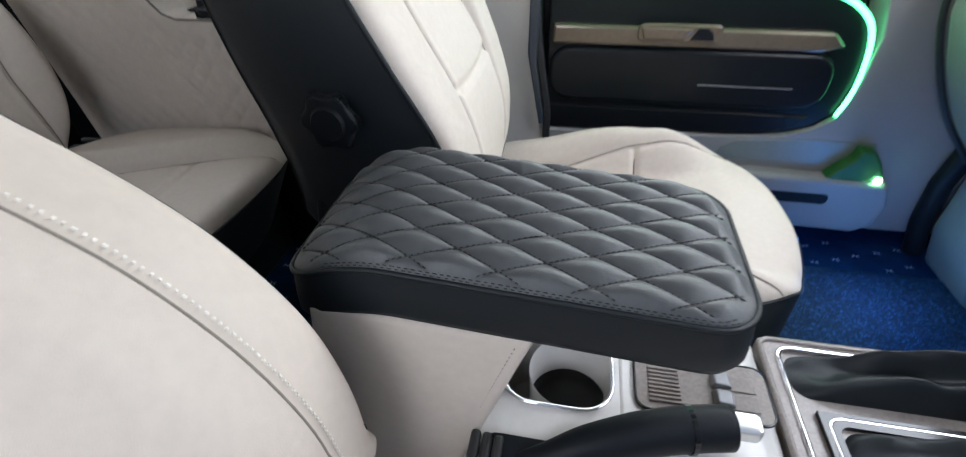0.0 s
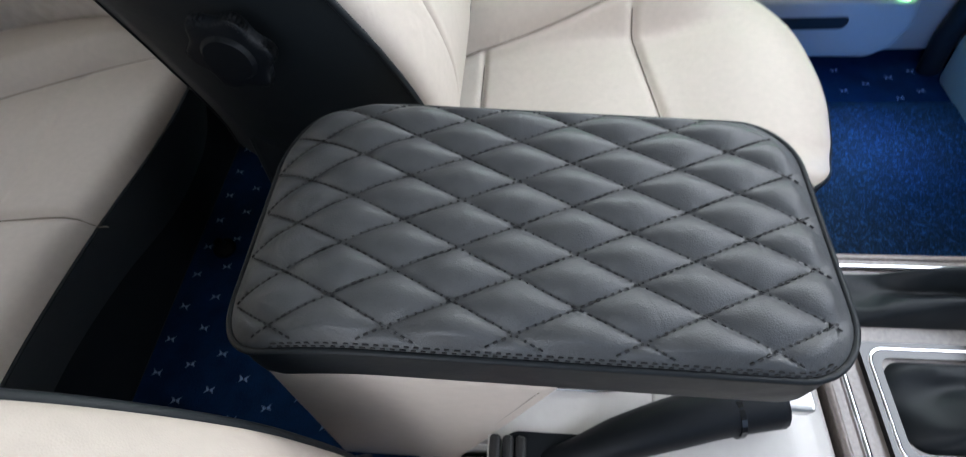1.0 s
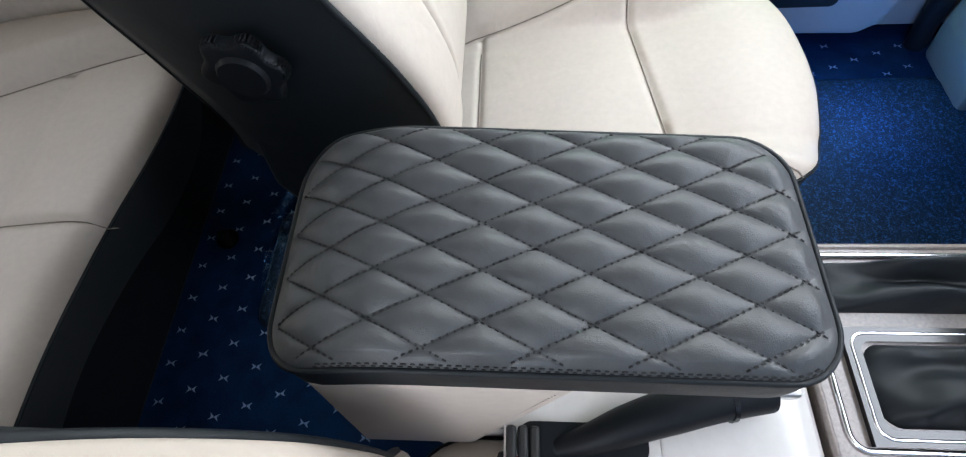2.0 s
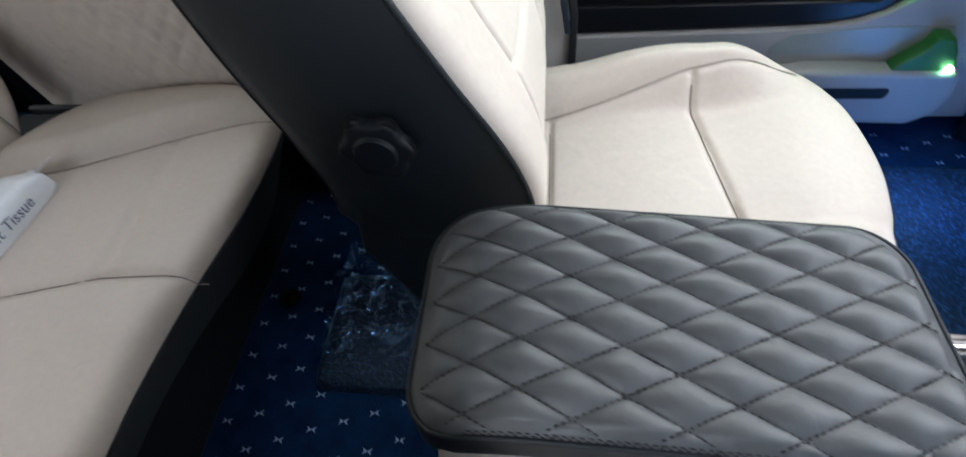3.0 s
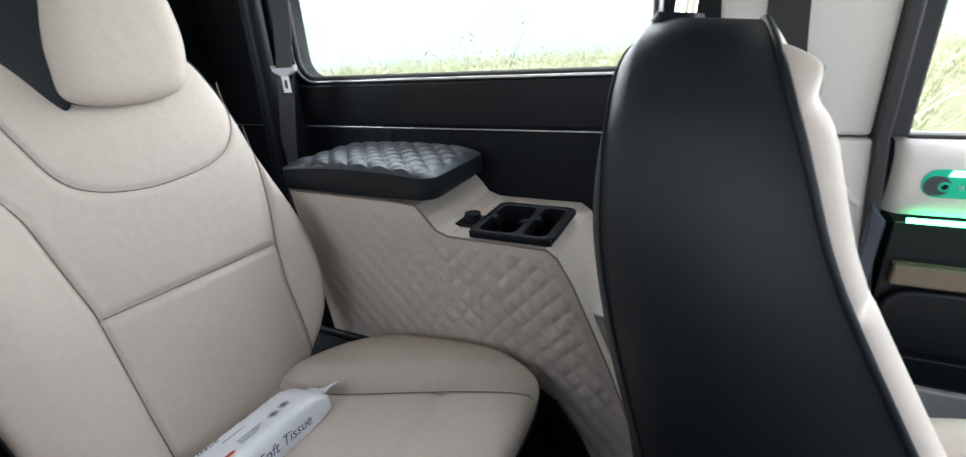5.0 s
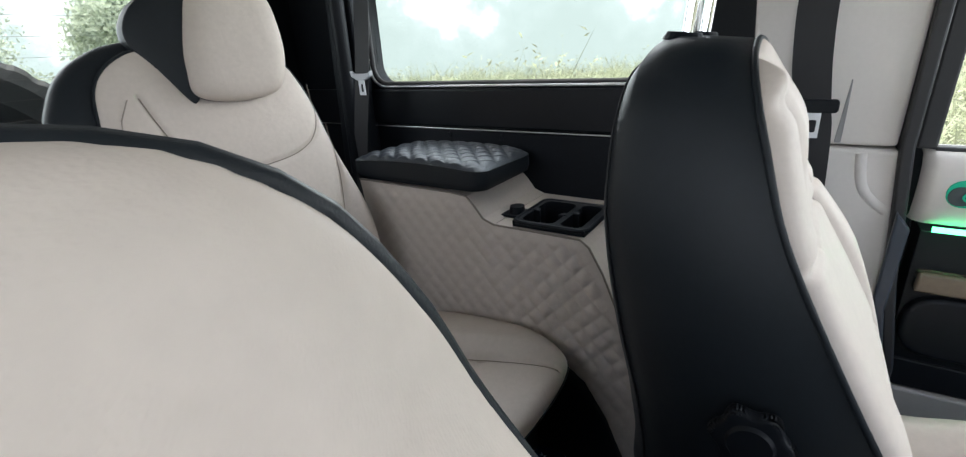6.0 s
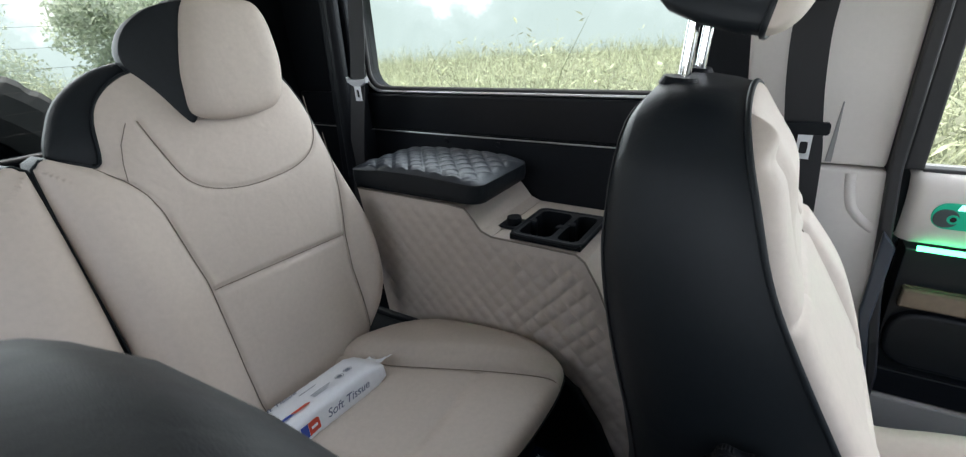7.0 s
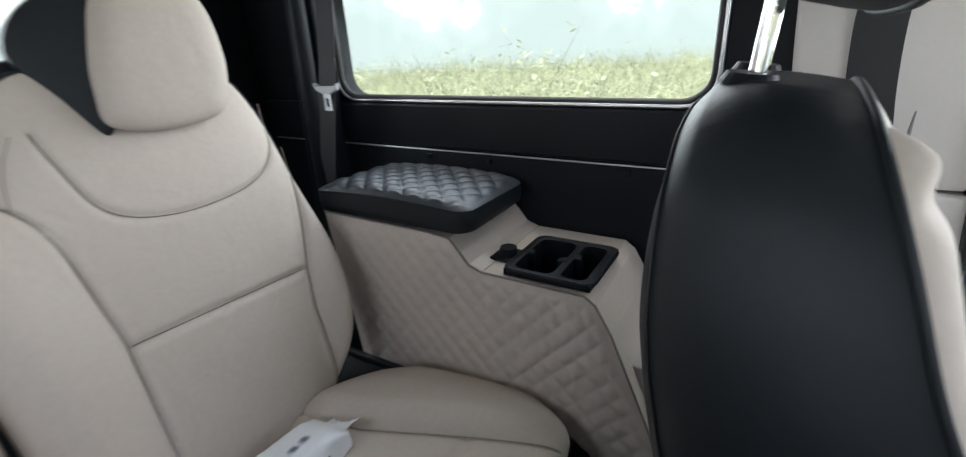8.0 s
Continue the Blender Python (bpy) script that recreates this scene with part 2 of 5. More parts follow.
class Outline:
    """A closed star-shaped outline in a plane, for padded shapes."""

    def __init__(self, points, centre, k=10, smooth=True):
        self.c = np.array(centre, float)
        loop = np.array(smooth_loop(points, k) if smooth else points, float)
        fine = []
        for i in range(len(loop)):
            d = loop[(i + 1) % len(loop)] - loop[i]
            m = max(1, int(np.linalg.norm(d) / 0.004))
            fine += [loop[i] + d * j / m for j in range(m)]
        pts = np.array(fine) - self.c
        ang = np.unwrap(np.arctan2(pts[:, 1], pts[:, 0]))
        if ang[-1] < ang[0]:
            pts, ang = pts[::-1], ang[::-1]
        self.a = np.concatenate([ang - 2 * np.pi, ang, ang + 2 * np.pi])
        self.p = np.concatenate([pts, pts, pts])
        self.w, self.h = np.ptp(pts[:, 0]) / 2, np.ptp(pts[:, 1]) / 2

    def edge(self, dx, dy):
        t = math.atan2(dy * self.h, dx * self.w)
        t = t + 2 * np.pi if t < self.a[len(self.a) // 3] else t
        return np.array([np.interp(t, self.a, self.p[:, 0]), np.interp(t, self.a, self.p[:, 1])])

    def share(self, p, q):
        """How far towards the edge a place lies: 0 in the middle, 1 at the edge."""
        d = np.array([p, q]) - self.c
        if np.linalg.norm(d) < 1e-9:
            return 0.0
        return float(np.linalg.norm(d) / max(1e-9, np.linalg.norm(self.edge(d[0] / self.w, d[1] / self.h))))

    def grid(self, n, crowd=1.6):
        """Places (p, q, s) of a square grid laid into the outline, and its faces; s runs from 0 in the middle to 1 at the edge."""
        rows = []
        for j in range(n + 1):
            for i in range(n + 1):
                a, b = 2 * i / n - 1, 2 * j / n - 1
                s = max(abs(a), abs(b))
                if s < 1e-9:
                    rows.append((*self.c, 0.0))
                    continue
                e = self.edge(a / s, b / s)
                s2 = 1 - (1 - s) ** crowd
                rows.append((*(self.c + e * s2), s2))
        faces = [(j * (n + 1) + i, j * (n + 1) + i + 1, (j + 1) * (n + 1) + i + 1, (j + 1) * (n + 1) + i) for j in range(n) for i in range(n)]
        return rows, faces

    def ring(self, n):
        """The edge's places in order, 4 n of them."""
        loop = [(2 * i / n - 1, -1) for i in range(n)] + [(1, 2 * i / n - 1) for i in range(n)]
        loop += [(1 - 2 * i / n, 1) for i in range(n)] + [(-1, 1 - 2 * i / n) for i in range(n)]
        return [self.edge(*l) for l in loop]


def pad_top(name, outline, n, height, place, mat, parent, label="", crowd=1.6):
    rows, faces = outline.grid(n, crowd)
    return mesh_object(name, [place(p, q, height(p, q, s)) for p, q, s in rows], faces, mat, parent, label)


def pad_skirt(name, outline, n, rings, place, mat, parent, label="", close=True):
    """Rings round the outline: each (scale, depth) or a function of the place."""
    edge, verts, faces = outline.ring(n), [], []
    m = len(edge)
    for scale, depth in rings:
        for e in edge:
            p, q = outline.c + e * scale
            verts.append(place(p, q, depth(p, q) if callable(depth) else depth))
    for k in range(len(rings) - 1):
        for i in range(m):
            j = (i + 1) % m
            faces.append((k * m + i, k * m + j, (k + 1) * m + j, (k + 1) * m + i))
    if close:
        o = (len(rings) - 1) * m
        faces.append(tuple(range(o, o + m)))
    return mesh_object(name, verts, faces, mat, parent, label)


def groove(d, width, depth):
    """A seam's dip at distance d from its line."""
    return -depth * math.exp(-((d / width) ** 2))


def step(a, b, x):
    t = min(1, max(0, (x - a) / (b - a)))
    return t * t * (3 - 2 * t)


def rounded_rect(x0, x1, y0, y1, r, k=6):
    out = []
    for cx, cy, a0 in ((x1 - r, y1 - r, 0), (x0 + r, y1 - r, 90), (x0 + r, y0 + r, 180), (x1 - r, y0 + r, 270)):
        for i in range(k + 1):
            a = radians(a0 + 90 * i / k)
            out.append((cx + r * math.cos(a), cy + r * math.sin(a)))
    return out


def holed(outer, hole, place, d0, d1):
    """A plate with a rounded hole: outer (x0, x1, y0, y1), hole a loop; place(p, q, depth)."""
    x0, x1, y0, y1 = outer
    cx, cy = sum(p for p, _ in hole) / len(hole), sum(q for _, q in hole) / len(hole)
    rim = []
    for p, q in hole:
        dx, dy = p - cx, q - cy
        t = min(((x1 - cx) / dx if dx > 0 else (x0 - cx) / dx) if abs(dx) > 1e-9 else 1e9, ((y1 - cy) / dy if dy > 0 else (y0 - cy) / dy) if abs(dy) > 1e-9 else 1e9)
        rim.append((cx + dx * t, cy + dy * t))
    for corner in ((x0, y0), (x0, y1), (x1, y0), (x1, y1)):
        i = min(range(len(rim)), key=lambda k: (rim[k][0] - corner[0]) ** 2 + (rim[k][1] - corner[1]) ** 2)
        rim[i] = corner
    n = len(hole)
    verts = [place(p, q, d) for d in (d0, d1) for loop in (hole, rim) for p, q in loop]
    faces = []
    for i in range(n):
        j = (i + 1) % n
        faces += [(i, j, n + j, n + i), (2 * n + i, 3 * n + i, 3 * n + j, 2 * n + j), (i, 2 * n + i, 2 * n + j, j), (n + i, n + j, 3 * n + j, 3 * n + i)]
    return verts, faces


def extruded(loop, place, d0, d1):
    n = len(loop)
    verts = [place(p, q, d) for d in (d0, d1) for p, q in loop]
    return verts, [tuple(range(n)), tuple(range(2 * n - 1, n - 1, -1))] + [(i, n + i, n + (i + 1) % n, (i + 1) % n) for i in range(n)]


# ---- the car's shell ----
FLOOR, ROOF = 0.015, 1.32
floor = tagged(part("floor", box(-1.8, 1.1, -0.92, 0.92, FLOOR - 0.05, FLOOR, 0), CARPET), "dark blue carpeted car floor", "floor", kind="structure")
ceiling = tagged(part("ceiling", box(-1.8, 0.75, -0.9, 0.9, ROOF, ROOF + 0.04, 0), HEADLINE), "grey headlining of the car roof", "ceiling", kind="structure")


def left_place(p, q, d):
    return (p, d, q)


# left rear quarter with its window
wall_left = tagged(mesh_object("wall_left", *holed((-1.8, -0.3, 0.0, ROOF), rounded_rect(-1.40, -0.48, 0.862, 1.27, 0.055), left_place, 0.885, 0.93), PLASTIC, smooth=False),
                   "black side panel of the cabin round a window", "wall", kind="structure")
part("panel", box(-1.72, -0.33, 0.868, 0.8848, 0.742, 0.848, 0.006), PANEL, wall_left)
part("panel", box(-1.72, -0.33, 0.876, 0.8848, 0.06, 0.733, 0.004), PLASTIC, wall_left)
bead("trim", [(-1.70, 0.868, 0.7375), (-0.34, 0.868, 0.7375)], 0.0022, STEEL, wall_left, "thin grey edge of the panel")
for px in (-1.120, -0.945, -0.62):
    part("clip", box(px - 0.006, px + 0.006, 0.870, 0.8765, 0.712, 0.726, 0.002), PLASTIC, wall_left)
window_1 = thing("window_1", "clear side window with rounded corners in black rubber", "window", kind="structure")
bead("window_frame", [(p, 0.884, q) for p, q in rounded_rect(-1.402, -0.478, 0.860, 1.272, 0.056)], 0.009, RUBBER, window_1, closed=True)
bead("bright_edge", [(p, 0.877, q) for p, q in rounded_rect(-1.408, -0.472, 0.854, 1.278, 0.058)], 0.005, STEEL, window_1, closed=True)
glass = part("pane", box(-1.40, -0.48, 0.905, 0.909, 0.862, 1.27, 0), TINTED, window_1)
glass.visible_shadow = False

# rear wall with the tailgate's window
wall_rear = tagged(mesh_object("wall_rear", *holed((-0.92, 0.92, 0.0, ROOF), rounded_rect(-0.62, 0.60, 0.80, 1.26, 0.07), lambda p, q, d: (d, p, q), -1.75, -1.80), PLASTIC, smooth=False),
                   "black tailgate wall round the rear window", "wall", kind="structure")
window_2 = thing("window_2", "clear rear window of the tailgate", "window", kind="structure")
bead("window_frame", [(-1.748, p, q) for p, q in rounded_rect(-0.622, 0.602, 0.798, 1.262, 0.072)], 0.008, RUBBER, window_2, closed=True)
glass = part("pane", box(-1.779, -1.775, -0.62, 0.60, 0.80, 1.26, 0), TINTED, window_2)
glass.visible_shadow = False

for y in (0.545, 0.595):
    part("strap", box(-1.742, -1.738, y - 0.014, y + 0.014, 1.10, 1.30, 0.0015), WEBBING, window_2, "black hanging strap")
for k in range(9):
    z = 0.85 + 0.045 * k
    bead("heating_line", [(-1.7735, -0.58, z), (-1.7735, 0.56, z)], 0.00035, RUBBER, window_2, "thin dark heating line", n=4)

# right side: rear quarter with its window, and the front doorway, shut below by an unseen door
wall_right = tagged(mesh_object("wall_right", *holed((-1.8, -0.45, 0.0, ROOF), rounded_rect(-1.40, -0.52, 0.862, 1.27, 0.055), left_place, -0.93, -0.885), PLASTIC, smooth=False),
                    "black side panel of the cabin round a window", "wall", kind="structure")
part("roof_rail", box(-0.45, 0.75, -0.93, -0.885, 1.24, ROOF, 0.004), PLASTIC, wall_right)
part("sill", box(-0.45, 1.1, -0.93, -0.885, -0.03, 0.08, 0.004), PLASTIC, wall_right)
# Unseen panel and post, added to hold back sky light from the doorway.
part("unseen_door_block", box(-0.45, 1.1, -0.925, -0.885, 0.082, 0.76, 0.004), PLASTIC, wall_right)
part("door_post", box(-0.449, -0.36, -0.925, -0.885, 0.762, 1.238, 0.004), PLASTIC, wall_right)

# front: bulkhead and windscreen posts
wall_front = tagged(part("wall_front", box(1.02, 1.08, -0.93, 0.93, 0.0, 0.72, 0.004), PLASTIC), "black bulkhead below the windscreen", "wall", kind="structure")
for sy in (-1, 1):
    part("windscreen_post", prism([(1.08, 0.7), (1.0, 0.7), (0.72, ROOF), (0.80, ROOF)], "y", sy * 0.90 - 0.03, sy * 0.90 + 0.03), PLASTIC, wall_front)

part("rear_post", box(-0.2985, -0.072, 0.886, 0.93, 0.0, ROOF - 0.002, 0.003), PLASTIC, wall_left)

# B-pillar
JAMB = material("blue_grey_paint", (0.030, 0.038, 0.052), 0.3, vary=0.1, coat=0.3)
pillar = thing("pillar", "cream plastic pillar trim behind the door", "pillar", kind="structure")
pillar.location.y = 0.022
part("upper_trim", prism([(-0.255, 0.7475), (-0.125, 0.7475), (-0.12, 1.30), (-0.262, 1.30)], "y", 0.812, 0.884, 0.008, 3), PALE_TRIM, pillar)
# Thin raised strip whose grey draws the soft shade of a crease.
part("slot", prism([(-0.2165, 0.752), (-0.2065, 0.752), (-0.2060, 0.80), (-0.2065, 0.862), (-0.2085, 0.862), (-0.2130, 0.80)], "y", 0.8105, 0.8135, 0.0008, 1), SHADED_DOOR_TRIM, pillar, "narrow grey strip coloured as the shade of a crease")
part("lower_trim", prism([(-0.255, 0.03), (-0.060, 0.03), (-0.068, 0.33), (-0.100, 0.50), (-0.121, 0.744), (-0.245, 0.744)], "y", 0.806, 0.884, 0.008, 3), PALE_TRIM, pillar)
bead("moulding", smooth_loop([(-0.173, 0.815, 0.735), (-0.169, 0.815, 0.702), (-0.160, 0.815, 0.671), (-0.142, 0.815, 0.649), (-0.120, 0.815, 0.632)], 8, False), 0.0125, PALE_TRIM, pillar, "curved raised edge in the trim", n=16)
part("rear_trim", prism([(-0.335, 0.55), (-0.27, 0.55), (-0.27, 1.30), (-0.395, 1.30), (-0.37, 0.95)], "y", 0.835, 0.884, 0.008, 3), PALE_TRIM, pillar)
part("door_jamb", prism([(-0.108, 0.641), (-0.085, 0.612), (-0.090, 0.45), (-0.066, 0.30), (-0.078, 0.30), (-0.110, 0.47)], "y", 0.779, 0.792, 0.003), JAMB, pillar, "blue-grey painted door jamb edge")
part("seal", prism([(-0.121, 1.30), (-0.100, 1.30), (-0.104, 0.75), (-0.080, 0.50), (-0.052, 0.33), (-0.046, 0.05), (-0.062, 0.05), (-0.069, 0.33), (-0.101, 0.50), (-0.124, 0.75)], "y", 0.792, 0.884, 0.004), RUBBER, pillar, "black rubber door seal")

# ---- outside ----
GROUND = -0.60


# ---- left front door ----
def front_door():
    door = thing("door_1", "cream car door with a black gloss inset and a green light line", "door", kind="structure")
    door.location.y = 0.033
    y0 = 0.80
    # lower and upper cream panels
    part("lower_panel", prism([(-0.072, 0.06), (1.00, 0.06), (1.00, 0.62), (0.565, 0.62), (0.592, 0.52), (0.590, 0.42), (0.572, 0.347), (0.540, 0.320), (0.495, 0.303), (0.44, 0.294), (0.36, 0.289), (-0.070, 0.280)], "y", y0 - 0.012, 0.87, 0.004), SHADED_DOOR_TRIM, door)
    rows = [(0.618, 0.800), (0.628, 0.786), (0.66, 0.780), (0.69, 0.780), (0.715, 0.784), (0.735, 0.798), (0.741, 0.83)]
    xs = [(-0.085, 0.03), (-0.080, 0.012), (-0.066, 0.0), (0.2, 0.0), (0.5, 0.0), (1.00, 0.0)]
    verts = [(x, y + dy, z) for x, dy in xs for z, y in rows]
    m = len(rows)
    mesh_object("upper_panel", verts, [(i * m + k, (i + 1) * m + k, (i + 1) * m + k + 1, i * m + k + 1) for i in range(len(xs) - 1) for k in range(m - 1)], PALE_TRIM, door)
    # black inset
    inset = [(-0.066, 0.281), (0.36, 0.290), (0.44, 0.295), (0.495, 0.304), (0.540, 0.321), (0.570, 0.348), (0.586, 0.43), (0.575, 0.52), (0.545, 0.57), (0.48, 0.597), (0.3, 0.602), (-0.066, 0.604)]
    part("inset", prism(inset, "y", y0, 0.865, 0.002), PANEL, door, "black gloss inset panel")
    part("ledge", prism([(-0.066, 0.284), (0.38, 0.298), (0.46, 0.304), (0.50, 0.320), (0.525, 0.345), (-0.066, 0.345)], "y", y0 - 0.006, y0 + 0.01, 0.004, 3), PANEL, door)
    part("armrest", prism(rounded_rect(-0.062, 0.535, 0.362, 0.486, 0.05), "y", y0 - 0.018, y0 + 0.01, 0.010, 4), PANEL, door)
    arc = [(-0.054, 0.784, 0.613), (0.2, 0.785, 0.611), (0.42, 0.788, 0.607), (0.50, 0.789, 0.592), (0.553, 0.79, 0.556), (0.576, 0.79, 0.51), (0.585, 0.79, 0.44), (0.582, 0.79, 0.39), (0.572, 0.79, 0.352)]
    bead("light_line", smooth_loop(arc, 8, False), 0.0052, GREEN, door, "glowing green light line")
    strip = part("wood_strip", prism([(-0.058, 0.493), (0.49, 0.490), (0.532, 0.502), (0.505, 0.529), (-0.056, 0.533)], "y", y0 - 0.022, y0 + 0.004, 0.006, 3), SATIN_WOOD, door, "satin brown wooden strip")
    part("door_handle", prism(rounded_rect(0.122, 0.292, 0.503, 0.541, 0.014), "y", y0 - 0.030, y0 - 0.016, 0.004, 2), SATIN_WOOD, strip, "bronze door handle cup")
    part("lever", prism([(0.136, 0.510), (0.216, 0.510), (0.234, 0.534), (0.128, 0.534)], "y", y0 - 0.034, y0 - 0.029, 0.003, 2), SATIN_WOOD, strip)
    part("finger_well", prism([(0.228, 0.510), (0.276, 0.510), (0.272, 0.526), (0.260, 0.535), (0.242, 0.535)], "y", y0 - 0.0312, y0 - 0.029, 0.0008, 1), PANEL, strip, "dark finger well of the handle")
    part("slit", box(0.268, 0.462, y0 - 0.0215, y0 - 0.018, 0.4108, 0.4132, 0.001), SWITCH, door)
    # switch bar
    bar = part("switch_bar", prism(rounded_rect(-0.052, 0.34, 0.657, 0.703, 0.021), "y", 0.777, 0.7805, 0.001), TEAL, door, "green lit switch recess")
    part("end_cap", prism(rounded_rect(-0.0495, -0.016, 0.6600, 0.6925, 0.015), "y", 0.7752, 0.7785, 0.001), SOCKET, bar, "dark end of the recess")
    part("glow_strip", prism([(-0.022, 0.692), (0.335, 0.692), (0.335, 0.7025), (-0.018, 0.7025)], "y", 0.7755, 0.7775, 0.0005), glowing("pale_green_glow", (0.35, 0.95, 0.82), 0.85), bar, "pale green light along the recess")
    part("socket", rod((-0.024, 0.7775, 0.676), (-0.024, 0.7735, 0.676), 0.008), TEAL, bar)
    part("socket_hole", rod((-0.024, 0.7740, 0.676), (-0.024, 0.7732, 0.676), 0.0045), GLOSS, bar)
    grain = random.Random(5)
    for k in range(16):
        x, z = -0.008 + 0.0036 * k, grain.uniform(0.664, 0.678)
        part("rib", prism([(x, z - 0.004), (x + 0.0012, z - 0.004), (x - 0.0008, z + 0.005), (x - 0.0020, z + 0.005)], "y", 0.7762, 0.7775, 0.0003, 1), PALE_TRIM if k % 3 else TEAL, bar)
    part("switch", prism([(0.066, 0.664), (0.118, 0.664), (0.122, 0.682), (0.060, 0.682)], "y", 0.774, 0.778, 0.002), PALE_TRIM, bar, "pale rocker switch")
    part("switch", prism([(0.136, 0.664), (0.188, 0.664), (0.192, 0.682), (0.130, 0.682)], "y", 0.774, 0.778, 0.002), PALE_TRIM, bar, "pale rocker switch")
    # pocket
    shelf = part("pocket", prism([(0.37, 0.19), (0.44, 0.115), (0.52, 0.078), (0.70, 0.074), (0.735, 0.10), (0.745, 0.16), (0.725, 0.215), (0.43, 0.222), (0.375, 0.212)], "y", 0.742, 0.79, 0.014, 4), SHADED_DOOR_TRIM, door, "moulded cream door pocket")
    part("groove", prism(rounded_rect(0.46, 0.612, 0.152, 0.180, 0.012), "y", 0.7405, 0.747, 0.001), PLASTIC, shelf)
    # Flat plate; the recess's shade is only its darker colour.
    part("recess_shade", prism([(0.352, 0.235), (0.355, 0.262), (0.385, 0.282), (0.56, 0.296), (0.68, 0.292), (0.70, 0.235)], "y", 0.7855, 0.79, 0.0015, 2), SHADED_GREY_TRIM, shelf, "flat grey plate coloured as a shaded recess above the pocket")
    lamp = part("pocket_lamp", prism([(0.590, 0.216), (0.702, 0.212), (0.710, 0.222), (0.690, 0.262), (0.668, 0.290), (0.640, 0.292), (0.634, 0.268), (0.606, 0.238)], "y", 0.750, 0.785, 0.006, 3), GREEN_DIM, shelf, "glowing green lamp in the pocket")
    part("bulb", rod((0.696, 0.750, 0.222), (0.696, 0.744, 0.222), 0.007), glowing("green_bulb", (0.3, 1.0, 0.4), 22), lamp)
    # window frame and glass
    part("frame_post", prism([(-0.098, 0.744), (-0.070, 0.744), (-0.062, 1.28), (-0.096, 1.28)], "y", 0.82, 0.875, 0.004), RUBBER, door)
    part("frame_head", box(-0.09, 0.75, 0.82, 0.875, 1.26, 1.32, 0.004), RUBBER, door)
    part("belt_seal", box(-0.07, 0.86, 0.826, 0.85, 0.738, 0.747, 0.003), RUBBER, door)
    g = part("pane", box(-0.07, 0.86, 0.846, 0.850, 0.742, 1.27, 0), GLASS, door)
    g.visible_shadow = False
    part("outer_skin", box(-0.09, 1.08, 0.872, 0.90, -0.02, 0.740, 0.006), BODY, door)
    return door


front_door()


# ---- seats ----
def along(spine, q):
    """Place and front-facing normal at the arc length q of a side profile of (x, z)."""
    run = 0.0
    for (x0, z0), (x1, z1) in zip(spine, spine[1:]):
        d = math.hypot(x1 - x0, z1 - z0)
        if q <= run + d or (x1, z1) == spine[-1]:
            t = (q - run) / d
            tx, tz = (x1 - x0) / d, (z1 - z0) / d
            return x0 + t * (x1 - x0), z0 + t * (z1 - z0), tz, -tx
        run += d


